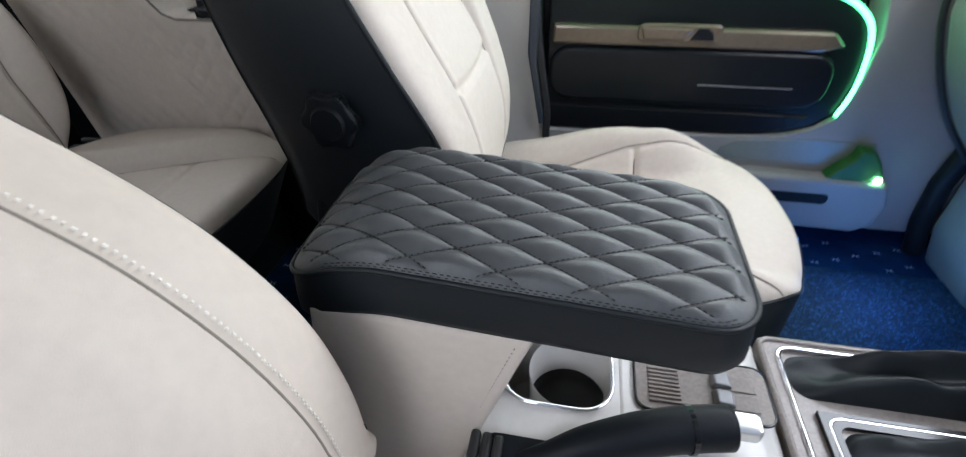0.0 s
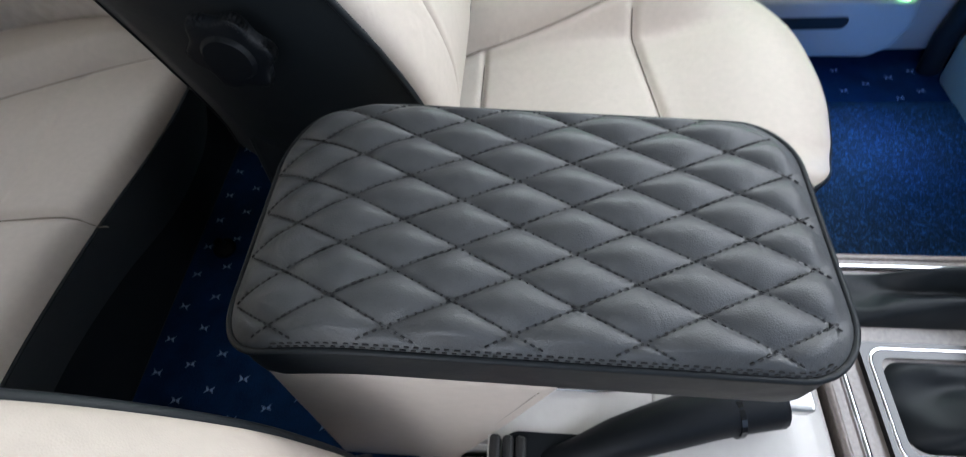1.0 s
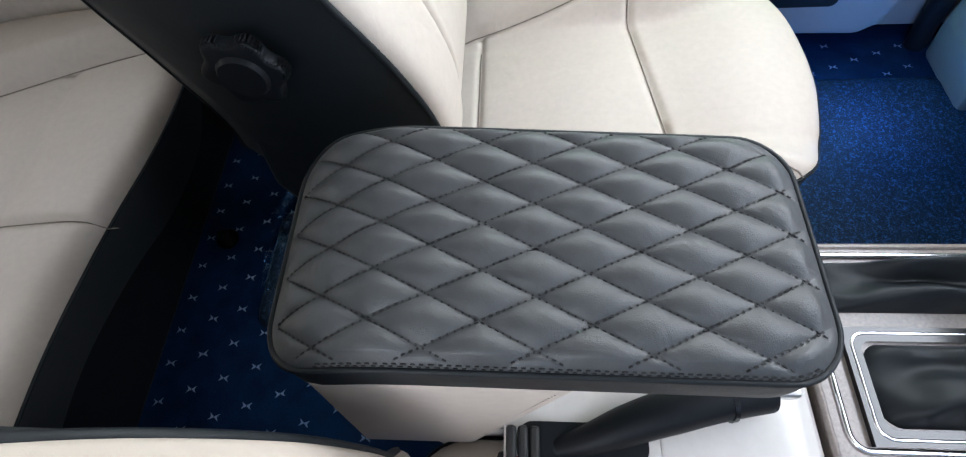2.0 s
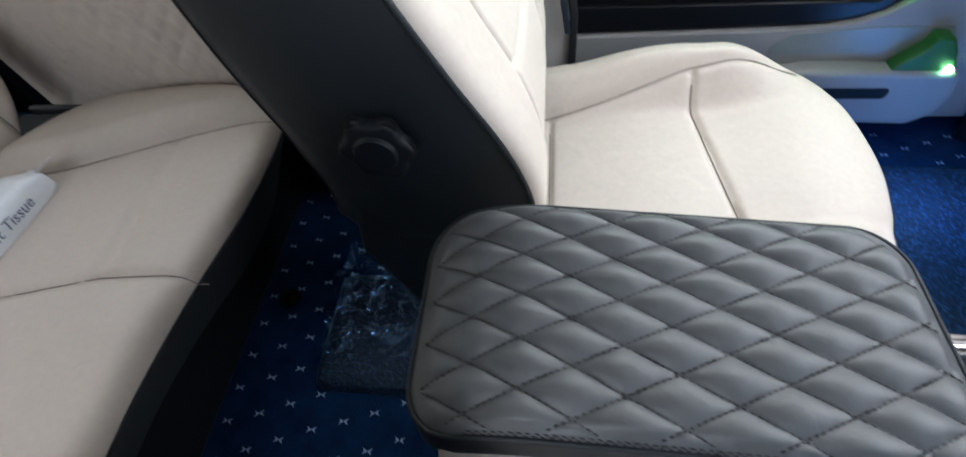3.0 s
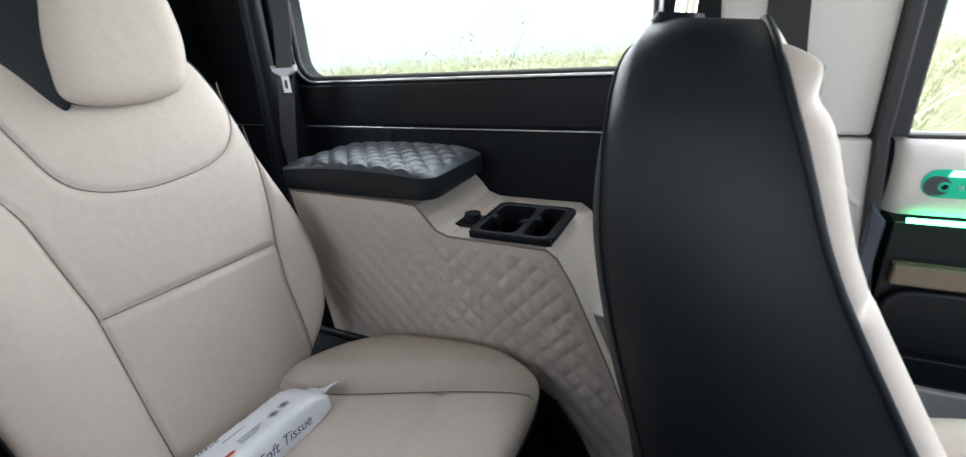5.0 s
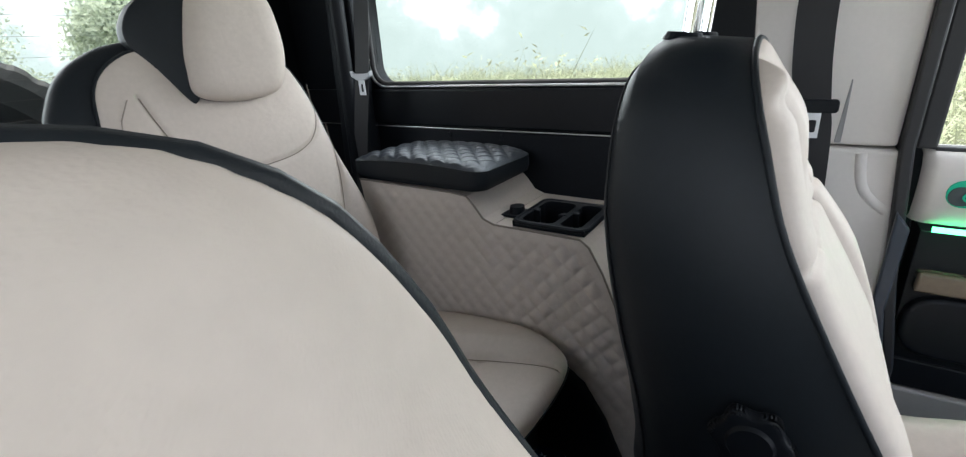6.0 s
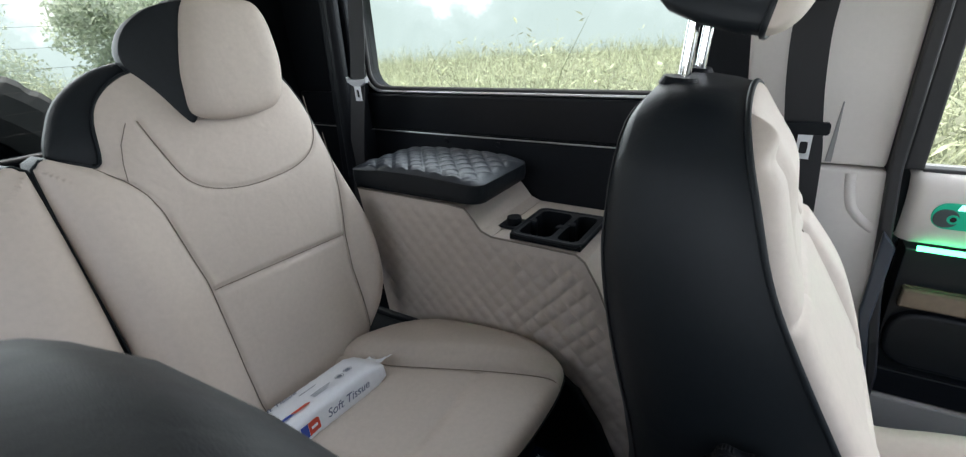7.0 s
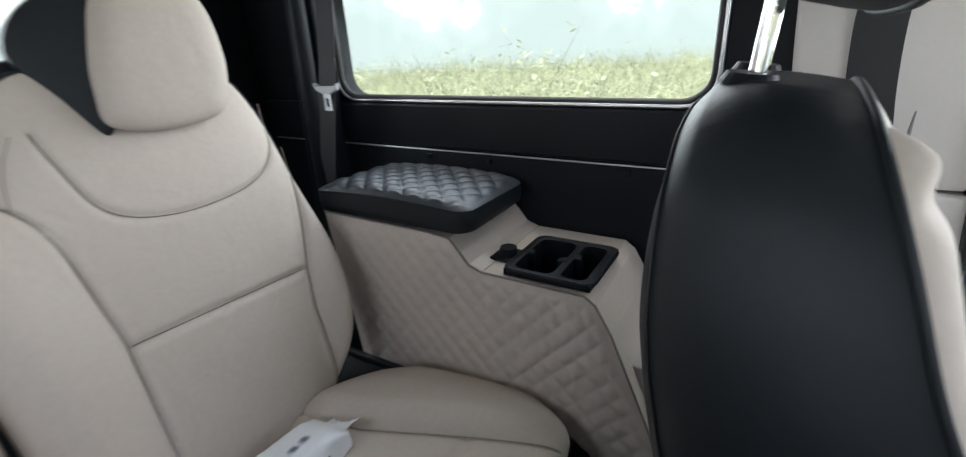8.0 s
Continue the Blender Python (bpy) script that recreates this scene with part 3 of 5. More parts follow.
def front_seat(name, label, yc, spine, half, side, cush_dx=0.0, knob=True):
    """A bucket seat: side +1 has its inner side towards -y. half: (arc length share, half width) pairs of the backrest."""
    seat = thing(name, label, "car seat", "front seats")
    spine = [tuple(p) for p in smooth_loop(spine, 6, False)]
    length = sum(math.dist(a, b) for a, b in zip(spine, spine[1:]))
    right = [(w, s * length) for s, w in half]
    outline = Outline([(0.0, length * 1.0)] + [(w, q) for w, q in right[::-1]] + [(0.0, 0.0)] + [(-w, q) for w, q in right], (0, length * 0.5))

    def place(p, q, h):
        x, z, nx, nz = along(spine, q)
        return (x + h * nx, yc - side * p, z + h * nz)

    def front(p, q, s):
        a, v = abs(p), q / length
        rim = max(0.0, 1 - s ** (20 if knob else 7)) ** 0.5
        bolster = 0.018 * step(0.085, 0.14, a) * (1 - 0.3 * step(0.6, 0.95, v))
        if knob:
            roll = step(0.080, 0.125, a)
            if p < 0:
                bolster = (0.016 * math.exp(-(((v - 0.50) / 0.15) ** 2)) - 0.002) * roll
            else:
                bolster = (0.005 + 0.008 * step(0.65, 0.85, v) + 0.018 * math.exp(-(((v - 0.95) / 0.07) ** 2))) * roll
            bolster += 0.019 * math.exp(-(((v - 0.84) / 0.10) ** 2)) * (1 - step(0.055, 0.098, a))
        h = (0.008 if knob else 0.012) + bolster + 0.006 * math.sin(min(1, v / 0.9) * math.pi)
        seam = 0.112 - 0.02 * v
        dip = groove(a - seam, 0.006, 0.010) if knob else 0.0
        if knob and a < seam:
            dip += groove(q - 0.33 * length - 0.9 * a * a, 0.006, 0.008) + groove(q - 0.66 * length + 1.2 * a * a, 0.006, 0.007)
        elif knob:
            dip += groove(q - 0.66 * length, 0.006, 0.007) + (groove(q - 0.90 * length, 0.016, 0.010) if p > 0 else 0.0)
        return h * rim + dip * min(1, rim * 1.3)

    back = pad_top("backrest", outline, 170, front, place, CREAM, seat, "padded cream leather backrest front")

    deep = [0.289, 0.285, 0.260, 0.226, 0.190, 0.164, 0.142, 0.124] if knob else [0.36, 0.36, 0.35, 0.34, 0.33, 0.31, 0.28, 0.26]

    def rear(f):
        return lambda p, q: -f * float(np.interp(q / length, [0.0, 0.1, 0.3, 0.5, 0.7, 0.85, 0.95, 1.0], deep))

    def hind(p, q, d):
        x, z, nx, nz = along(spine, min(max(q, 0), length))
        drop = 0.0 if knob else 1.3 * max(0.0, -d - 0.04) ** 2 * step(0.4 * length, 0.7 * length, q)
        return (x + d, yc - side * p, z + (0.06 - (0.16 if knob else 0.08) * step(0.8 * length, length, q)) * d - drop)

    swell = 0.025 if knob else 0.012
    rings = [(1.0, 0.0), (1 + 0.3 * swell, rear(0.06)), (1 + 0.8 * swell, rear(0.2)), (1 + swell, rear(0.4)), (1 + 0.8 * swell, rear(0.6)), (0.99, rear(0.78)), (0.91, rear(0.9)), (0.78, rear(0.97)), (0.5, rear(1.0))]
    pad_skirt("back_shell", outline, 30, rings, hind, BLACK, seat, "smooth black leather back shell")
    loop = [hind(*(outline.c + e * 0.912), rear(0.9)(*(outline.c + e * 0.912)) - 0.0006) for e in outline.ring(30)]
    bead("back_seam", loop, 0.0013, THREAD, seat, closed=True)
    edge = [place(*(outline.c + e * 1.004), 0.0) for e in outline.ring(30)]
    bead("piping", edge, 0.0035, BLACK, back, closed=True)
    inner = [place(*(outline.c + e * 0.755), front(*(outline.c + e * 0.755), 0.755) + 0.0022) for e in outline.ring(40)]
    if not knob:
        stitches("contrast_stitching", inner + inner[:1], 0.0027, 0.0017, 0.0011, CREAM_THREAD, back, "raised ivory stitching")
        bead("seam", [place(*(outline.c + e * 0.73), front(*(outline.c + e * 0.73), 0.73)) for e in outline.ring(40)], 0.0009, CREAM_SEAM, back, closed=True)
    for sgn in (-1, 1) if knob else ():
        line = []
        for k in range(41):
            q = length * (0.06 + 0.84 * k / 40)
            p = sgn * (0.112 - 0.02 * q / length)
            line.append(place(p, q, front(p, q, outline.share(p, q)) + 0.0022))
        bead("seam", line, 0.0011 if sgn > 0 else 0.0007, CREAM_SEAM, back)
    # cushion
    cx = cush_dx
    cush = Outline([(-0.19, -0.19), (-0.08, -0.225), (0.12, -0.230), (0.25, -0.215), (0.342, -0.160), (0.380, -0.05), (0.386, 0.05), (0.368, 0.15), (0.305, 0.230), (0.17, 0.262), (-0.04, 0.255), (-0.19, 0.20)], (0.08, 0.0))

    def seat_place(p, q, h):
        corner = 0.056 * step(0.06, 0.25, p) * step(0.11, 0.19, -q * side) if knob else 0.0
        return (p + cx, yc + q, h + (0.028 * step(0.14, 0.35, p) * (1 - step(0.10, 0.18, -q * side)) + corner) * step(0.15, 0.285, h))

    def cush_seam(p):
        return float(np.interp(p, [-0.16, -0.118, 0.121, 0.30], [0.115, 0.128, 0.172, 0.190]))

    def seat_top(p, q, s):
        rim = max(0.0, 1 - s**8) ** 0.5
        a = abs(q)
        crest = (0.084 if q * side > 0 else 0.045) * step(0.125, 0.195, a) * (1 - step(0.17, 0.33, p)) * (0.35 + 0.65 * step(-0.16, 0.12, p))
        dish = -0.030 * (1 - step(-0.17, 0.12, p)) * (1 - step(0.1, 0.16, a)) + 0.010 * math.exp(-(((p - 0.27) / 0.08) ** 2))
        seam = cush_seam(p)
        dip = groove(a - seam, 0.006, 0.010) * (1 - step(0.26, 0.33, p))
        if a < seam:
            dip += groove(p - 0.1535 + 0.138 * q * side, 0.006, 0.009) + groove(p + 0.105, 0.005, 0.006)
        return 0.288 + (0.026 + crest + dish) * rim + dip * rim

    pad = pad_top("cushion", cush, 180, seat_top, seat_place, CREAM, seat, "padded cream leather seat cushion")
    pad_skirt("seat_skirt", cush, 26, [(1.0, 0.288), (1.008, 0.278), (1.012, 0.22), (1.005, 0.16), (0.96, 0.125), (0.85, 0.115)], seat_place, BLACK, seat, "black leather seat side")
    bead("piping", [seat_place(*(cush.c + e * 1.004), 0.287) for e in cush.ring(26)], 0.003, BLACK, pad, closed=True)
    for sgn in (-1, 1):
        line = [seat_place(p, sgn * cush_seam(p), seat_top(p, sgn * cush_seam(p), cush.share(p, sgn * cush_seam(p))) + 0.0022) for p in np.linspace(-0.15, 0.31, 40)]
        bead("seam", line, 0.0010, CREAM_SEAM, pad)
    cross = [(0.1535 - 0.138 * q * side, q) for q in np.linspace(-0.158, 0.158, 30)]
    line = [seat_place(p, q, seat_top(p, q, cush.share(p, q)) + 0.0026) for p, q in cross]
    bead("seam", line, 0.0010, CREAM_SEAM, pad)
    line = [seat_place(-0.105, q, seat_top(-0.105, q, cush.share(-0.105, q)) + 0.0022) for q in np.linspace(-0.10, 0.10, 24)]
    bead("seam", line, 0.0010, CREAM_SEAM, pad)
    # base and rails
    part("seat_base", box(-0.20 + cx, 0.24 + cx, yc - 0.19, yc + 0.19, 0.055, 0.125, 0.012), PLASTIC, seat)
    for dy in (-0.16, 0.16):
        part("rail", box(-0.30 + cx, 0.27 + cx, yc + dy - 0.018, yc + dy + 0.018, FLOOR, 0.06, 0.004), PLASTIC, seat)
    if knob:
        part("hinge_cover", prism([(-0.34 + cx, 0.52), (-0.16 + cx, 0.50), (-0.11 + cx, 0.30), (-0.16 + cx, 0.14), (-0.30 + cx, 0.13), (-0.37 + cx, 0.34)], "y", yc - side * 0.165, yc - side * 0.196, 0.012, 3), BLACK, seat)
    if knob:
        kx, kz, y0 = -0.272, 0.586, yc - side * 0.226
        ring = []
        for k in range(72):
            a = 2 * math.pi * k / 72
            r = 0.034 + 0.0035 * math.cos(6 * a)
            ring.append((kx + r * math.cos(a), kz + r * math.sin(a)))
        wheel = part("recline_knob", prism(ring, "y", y0, y0 - side * 0.016, 0.005, 3), PLASTIC, seat, "round fluted black recline knob", smooth=True)
        part("knob_cap", rod((kx, y0 - side * 0.014, kz), (kx, y0 - side * 0.020, kz), 0.023, 0.019, 32), PLASTIC, wheel)
    return seat


PASSENGER_SPINE = [(-0.128, 0.36), (-0.130, 0.468), (-0.157, 0.555), (-0.200, 0.635), (-0.243, 0.715), (-0.275, 0.78), (-0.298, 0.848), (-0.317, 0.905), (-0.327, 0.941)]
front_seat("front_seat", "cream and black leather front passenger seat with a recline knob", 0.42, PASSENGER_SPINE,
                            [(0.02, 0.17), (0.12, 0.195), (0.35, 0.205), (0.6, 0.20), (0.75, 0.186), (0.84, 0.170), (0.91, 0.148), (0.965, 0.108), (0.99, 0.06)], 1)
DRIVER_SPINE = [(-0.142, 0.4), (-0.145, 0.46), (-0.152, 0.53), (-0.168, 0.585), (-0.202, 0.643), (-0.24, 0.687), (-0.285, 0.733), (-0.32, 0.795), (-0.346, 0.855), (-0.356, 0.9), (-0.364, 0.93), (-0.38, 0.944)]
front_seat("front_seat", "cream and black leather driver's seat with ivory stitching", -0.33, DRIVER_SPINE,
                         [(0.032, 0.215), (0.106, 0.228), (0.233, 0.232), (0.328, 0.233), (0.444, 0.230), (0.539, 0.223), (0.64, 0.212), (0.758, 0.196), (0.846, 0.18), (0.9, 0.168), (0.955, 0.145), (0.99, 0.1)], -1, 0.03, False)


def passenger_headrest():
    rest = thing("headrest", "black and cream headrest on chrome posts above the passenger seat", "headrest")
    for y in (0.388, 0.498):
        post = part("post", rod((-0.402, y, 0.915), (-0.392, y, 1.035), 0.007), CHROME, rest, "chrome post")
        part("collar", rod((-0.404, y, 0.944), (-0.403, y, 0.953), 0.024, 0.019), PLASTIC, post)
    o = Outline([(-0.12, 0.998), (0.12, 0.998), (0.138, 1.03), (0.142, 1.10), (0.125, 1.18), (0.07, 1.205), (-0.07, 1.205), (-0.125, 1.18), (-0.142, 1.10), (-0.138, 1.03)], (0, 1.10))

    def at(p, q, h):
        return (-0.320 + 0.22 * (q - 1.0) + h, 0.42 + p, q - 0.25 * min(0.0, h))

    pad_top("face", o, 40, lambda p, q, s: 0.034 * max(0, 1 - s**5) ** 0.5, at, CREAM, rest, "cream leather face")
    pad_skirt("back", o, 26, [(1, 0), (1.015, -0.02), (1.01, -0.055), (0.96, -0.085), (0.85, -0.105), (0.6, -0.112)], at, BLACK, rest, "black leather back")
    bead("piping", [at(*(o.c + e * 1.003), 0) for e in o.ring(26)], 0.003, BLACK, rest, closed=True)
    return rest


passenger_headrest()


# ---- rear bench ----
SLOPE = 0.30
U_LINE = np.array(smooth_loop([(0.170, 0.898), (0.182, 0.848), (0.203, 0.786), (0.243, 0.756), (0.31, 0.742), (0.38, 0.743), (0.44, 0.752), (0.49, 0.775), (0.525, 0.82), (0.538, 0.89)], 9, False))


def rear_seat(name, label, sgn):
    """One half of the rear bench; sgn +1: y from 0 to 0.58, -1: mirrored."""
    seat = thing(name, label, "car seat", "rear seats")

    def place(p, q, h):
        return (-1.19 - SLOPE * (q - 0.57) + h, sgn * p, q)

    o = Outline([(0.004, 0.845), (0.002, 0.70), (0.006, 0.50), (0.014, 0.30), (0.06, 0.25), (0.30, 0.245), (0.40, 0.25), (0.458, 0.310), (0.512, 0.380), (0.550, 0.47), (0.560, 0.58), (0.545, 0.76), (0.52, 0.89), (0.47, 0.955), (0.33, 0.972),
                 (0.215, 0.979), (0.170, 0.968), (0.132, 0.942), (0.110, 0.906), (0.092, 0.838), (0.060, 0.846), (0.024, 0.864), (0.008, 0.852)], (0.30, 0.6))

    def left_seam(q):
        return np.interp(q, [0.25, 0.34, 0.42, 0.60, 0.65, 0.745, 0.78, 0.80, 0.87], [0.16, 0.150, 0.150, 0.155, 0.149, 0.140, 0.128, 0.115, 0.03])

    def right_seam(q):
        return np.interp(q, [0.25, 0.34, 0.49, 0.57, 0.66, 0.76, 0.84], [0.46, 0.466, 0.468, 0.483, 0.515, 0.548, 0.556])

    def front(p, q, s):
        rim = max(0.0, 1 - s**9) ** 0.5
        l, r = left_seam(q), right_seam(q)
        lob = 0.040 * (1 - step(l - 0.10, l + 0.02, p)) + 0.060 * step(r - 0.02, r + 0.06, p)
        lob *= 1 - 0.6 * step(0.62, 0.85, q)
        dip = groove(p - l, 0.005, 0.006) * (1 - step(0.80, 0.83, q)) + groove(p - r, 0.005, 0.008) * (1 if q < 0.80 else 0)
        if l < p < r:
            dip += groove(q - 0.582 + 0.04 * (p - 0.16), 0.006, 0.008)
        if q > 0.70:
            dip += groove(np.sqrt(((U_LINE - (p, q)) ** 2).sum(1).min()), 0.005, 0.005)
        return (0.012 + 0.018 * math.sin(math.pi * min(1, max(0, (q - 0.2) / 0.75))) + lob) * rim + dip * rim

    back = pad_top("backrest", o, 190, front, place, CREAM, seat, "padded cream leather backrest")
    pad_skirt("back_shell", o, 30, [(1, 0), (1.006, -0.012), (1.008, -0.05), (0.99, -0.085), (0.9, -0.10)], place, BLACK, seat, "black leather back shell")
    bead("piping", [place(*(o.c + e * 1.003), 0) for e in o.ring(34)], 0.003, BLACK, back, closed=True)

    def seam(pts, r=0.0010):
        bead("seam", [place(p, q, front(p, q, o.share(p, q)) + 0.0022) for p, q in pts], r, CREAM_SEAM, back)

    seam([(left_seam(q), q) for q in np.linspace(0.27, 0.79, 40)] + [(0.108, 0.808), (0.092, 0.822), (0.078, 0.836)])
    seam([(0.112, 0.806), (0.118, 0.835), (0.128, 0.865), (0.150, 0.898)], 0.0008)
    seam([(right_seam(q), q) for q in np.linspace(0.27, 0.80, 40)])
    seam([(p, 0.582 - 0.04 * (p - 0.16)) for p in np.linspace(0.162, 0.482, 24)])
    seam(U_LINE)
    # black shoulder behind the front cover
    patch = Outline([(0.036, 0.862), (0.055, 0.905), (0.082, 0.942), (0.125, 0.972), (0.180, 0.992), (0.26, 0.992), (0.27, 0.90), (0.18, 0.80), (0.095, 0.795), (0.05, 0.830)], (0.15, 0.90))
    pad_top("shoulder", patch, 20, lambda p, q, s: -0.034 + 0.030 * max(0, 1 - s**3) ** 0.5, place, BLACK, seat, "black leather shoulder")
    pad_skirt("shoulder_side", patch, 16, [(1, -0.034), (1.0, -0.044), (0.95, -0.056), (0.8, -0.062)], place, BLACK, seat)
    return seat


def rear_cushion():
    seat = thing("seat_cushion", "cream leather rear bench cushion with black sides", "seat cushion")
    half = [(-0.628, 0.05), (-0.617, 0.18), (-0.600, 0.30), (-0.594, 0.40), (-0.599, 0.50), (-0.622, 0.565), (-0.69, 0.597), (-0.80, 0.600), (-0.93, 0.585), (-1.00, 0.555), (-1.055, 0.50), (-1.10, 0.41), (-1.13, 0.25)]
    c = Outline(half + [(p, -q) for p, q in half[::-1]], (-0.84, 0.0))

    def cplace(p, q, h):
        return (p, q, h)

    def seam_in(p):
        return float(np.interp(p, [-1.0, -0.92, -0.75, -0.58], [0.105, 0.125, 0.165, 0.178]))

    def seam_out(p):
        return float(np.interp(p, [-1.05, -0.957, -0.76, -0.59], [0.36, 0.38, 0.450, 0.508]))

    def top(p, q, s):
        q = abs(q)
        rim = max(0.0, 1 - s**16) ** 0.5
        si, so = seam_in(p), seam_out(p)
        out = 0.034 * step(so - 0.01, so + 0.05, q) * step(-0.58, -0.74, p) + 0.010 * (1 - step(si - 0.08, si + 0.02, q))
        dip = groove(q - si, 0.006, 0.009) + groove(q - so, 0.006, 0.010)
        if si < q < so:
            dip += groove(p + 0.758 + 0.03 * (q - 0.3), 0.012, 0.006)
        slope = 0.020 * step(-1.1, -0.6, p) - 0.030 * (1 - step(-1.06, -0.965, p)) * (1 - step(so - 0.06, so, q))
        return 0.308 + (0.017 + slope + out) * rim + dip * rim

    pad = pad_top("cushion", c, 270, top, cplace, CREAM, seat, "padded cream leather top")
    def under(p, q, h):
        return (p - 0.5 * (0.308 - h) * step(-0.80, -0.66, p), q, h)

    pad_skirt("seat_skirt", c, 36, [(1, 0.308), (1.002, 0.300), (0.998, 0.24), (0.990, 0.16), (0.985, 0.08), (0.98, FLOOR)], under, BLACK_LIFTED, seat, "black seat front, lightened in place of fill light")
    bead("piping", [cplace(*(c.c + e * 1.001), 0.307) for e in c.ring(36)], 0.0028, BLACK, pad, closed=True)
    for f in (seam_in, seam_out):
        for sg in (-1, 1):
            bead("seam", [cplace(p, sg * f(p), top(p, f(p), c.share(p, sg * f(p))) + 0.0022) for p in np.linspace(-1.0, -0.60, 30)], 0.0009, CREAM_SEAM, pad)
    # Black panel added in front of the console's lower edge.
    base = [(-0.660, 0.287), (-0.590, 0.240), (-0.538, 0.16), (-0.490, 0.05), (-0.475, FLOOR), (-1.22, FLOOR), (-1.22, 0.287)]
    part("seat_base", prism(base, "y", 0.585, 0.602, 0.006, 2), BLACK, seat, "black panel added beside the seat base")
    # Black filler added so that the gap by the console stays dark.
    part("seat_base", box(-1.24, -0.70, -0.584, 0.584, FLOOR, 0.275, 0.006), BLACK, seat)
    return seat


rear_cushion()
rear_seat("rear_seat", "cream leather rear seat with black shoulders", 1)
rear_seat("rear_seat", "cream leather rear seat behind the driver", -1)


def rear_headrest(name, sgn):
    rest = thing(name, "cream leather headrest with black leather sides on a rear seat", "headrest", "rear headrests")
    o = Outline([(0.250, 0.95), (0.252, 0.905), (0.305, 0.886), (0.385, 0.886), (0.440, 0.905), (0.466, 0.97), (0.466, 1.04), (0.455, 1.085), (0.43, 1.106), (0.36, 1.111), (0.305, 1.108), (0.278, 1.07), (0.260, 1.01)], (0.357, 1.0))

    def at(p, q, h):
        return (-1.285 - 0.12 * (q - 0.9) + h, sgn * (p + 0.010), q - 0.010)

    pad_top("face", o, 36, lambda p, q, s: 0.026 + 0.030 * max(0, 1 - s**6) ** 0.5, at, CREAM, rest, "cream leather face")
    pad_skirt("rim", o, 24, [(1, 0.026), (1.01, -0.02), (1.0, -0.06), (0.9, -0.08)], at, BLACK, rest)
    side = Outline([(0.184, 1.025), (0.188, 0.990), (0.214, 0.950), (0.238, 0.898), (0.257, 0.893), (0.270, 0.95), (0.272, 1.02), (0.290, 1.08), (0.305, 1.104), (0.248, 1.095), (0.205, 1.065)], (0.246, 1.01))

    def wing(p, q, h):
        x, y, z = at(p, q, h)
        return (x - 0.55 * max(0.0, 0.268 - p) , y, z)

    pad_top("side", side, 24, lambda p, q, s: 0.028 + 0.006 * max(0, 1 - s**3) ** 0.5, wing, BLACK, rest, "black leather side wing")
    pad_skirt("side_back", side, 20, [(1, 0.028), (1.0, 0.012), (0.96, -0.004), (0.85, -0.012)], wing, BLACK, rest)
    for y in (0.31, 0.38):
        part("post", rod((-1.33, sgn * y, 0.90), (-1.315, sgn * y, 1.0), 0.006), CHROME, rest)
    return rest


rear_headrest("headrest", 1)


# ---- quilted pads ----
def flat_place(p, q, d):
    return (p, q, d)


def quilt(x, y, x0, y0, a, b, rise):
    """Height of diamond quilting with crossings at (x0, y0) and every a along x, b along y."""
    u, v = (x - x0) / a - (y - y0) / b, (x - x0) / a + (y - y0) / b
    du, dv = abs(math.sin(math.pi * u)), abs(math.sin(math.pi * v))
    return rise * (dv * (0.06 + 0.94 * du)) ** 0.60


def lattice_lines(outline, x0, y0, a, b, span):
    """Stitch lines of the quilting inside an outline: two families of polylines."""
    fams = ([], [])
    for fam, sgn in ((0, 1), (1, -1)):
        for k in range(-span, span + 1):
            line = []
            for i in range(-400, 401):
                yy = y0 + i * 0.001
                xx = x0 + a * (k + sgn * (yy - y0) / b)
                d = np.array([xx, yy]) - outline.c
                e = outline.edge(d[0] / outline.w, d[1] / outline.h)
                s = np.linalg.norm(d) / max(1e-9, np.linalg.norm(e))
                if s < 0.955:
                    line.append((xx, yy, s))
            if len(line) > 4:
                fams[fam].append(line)
    return fams


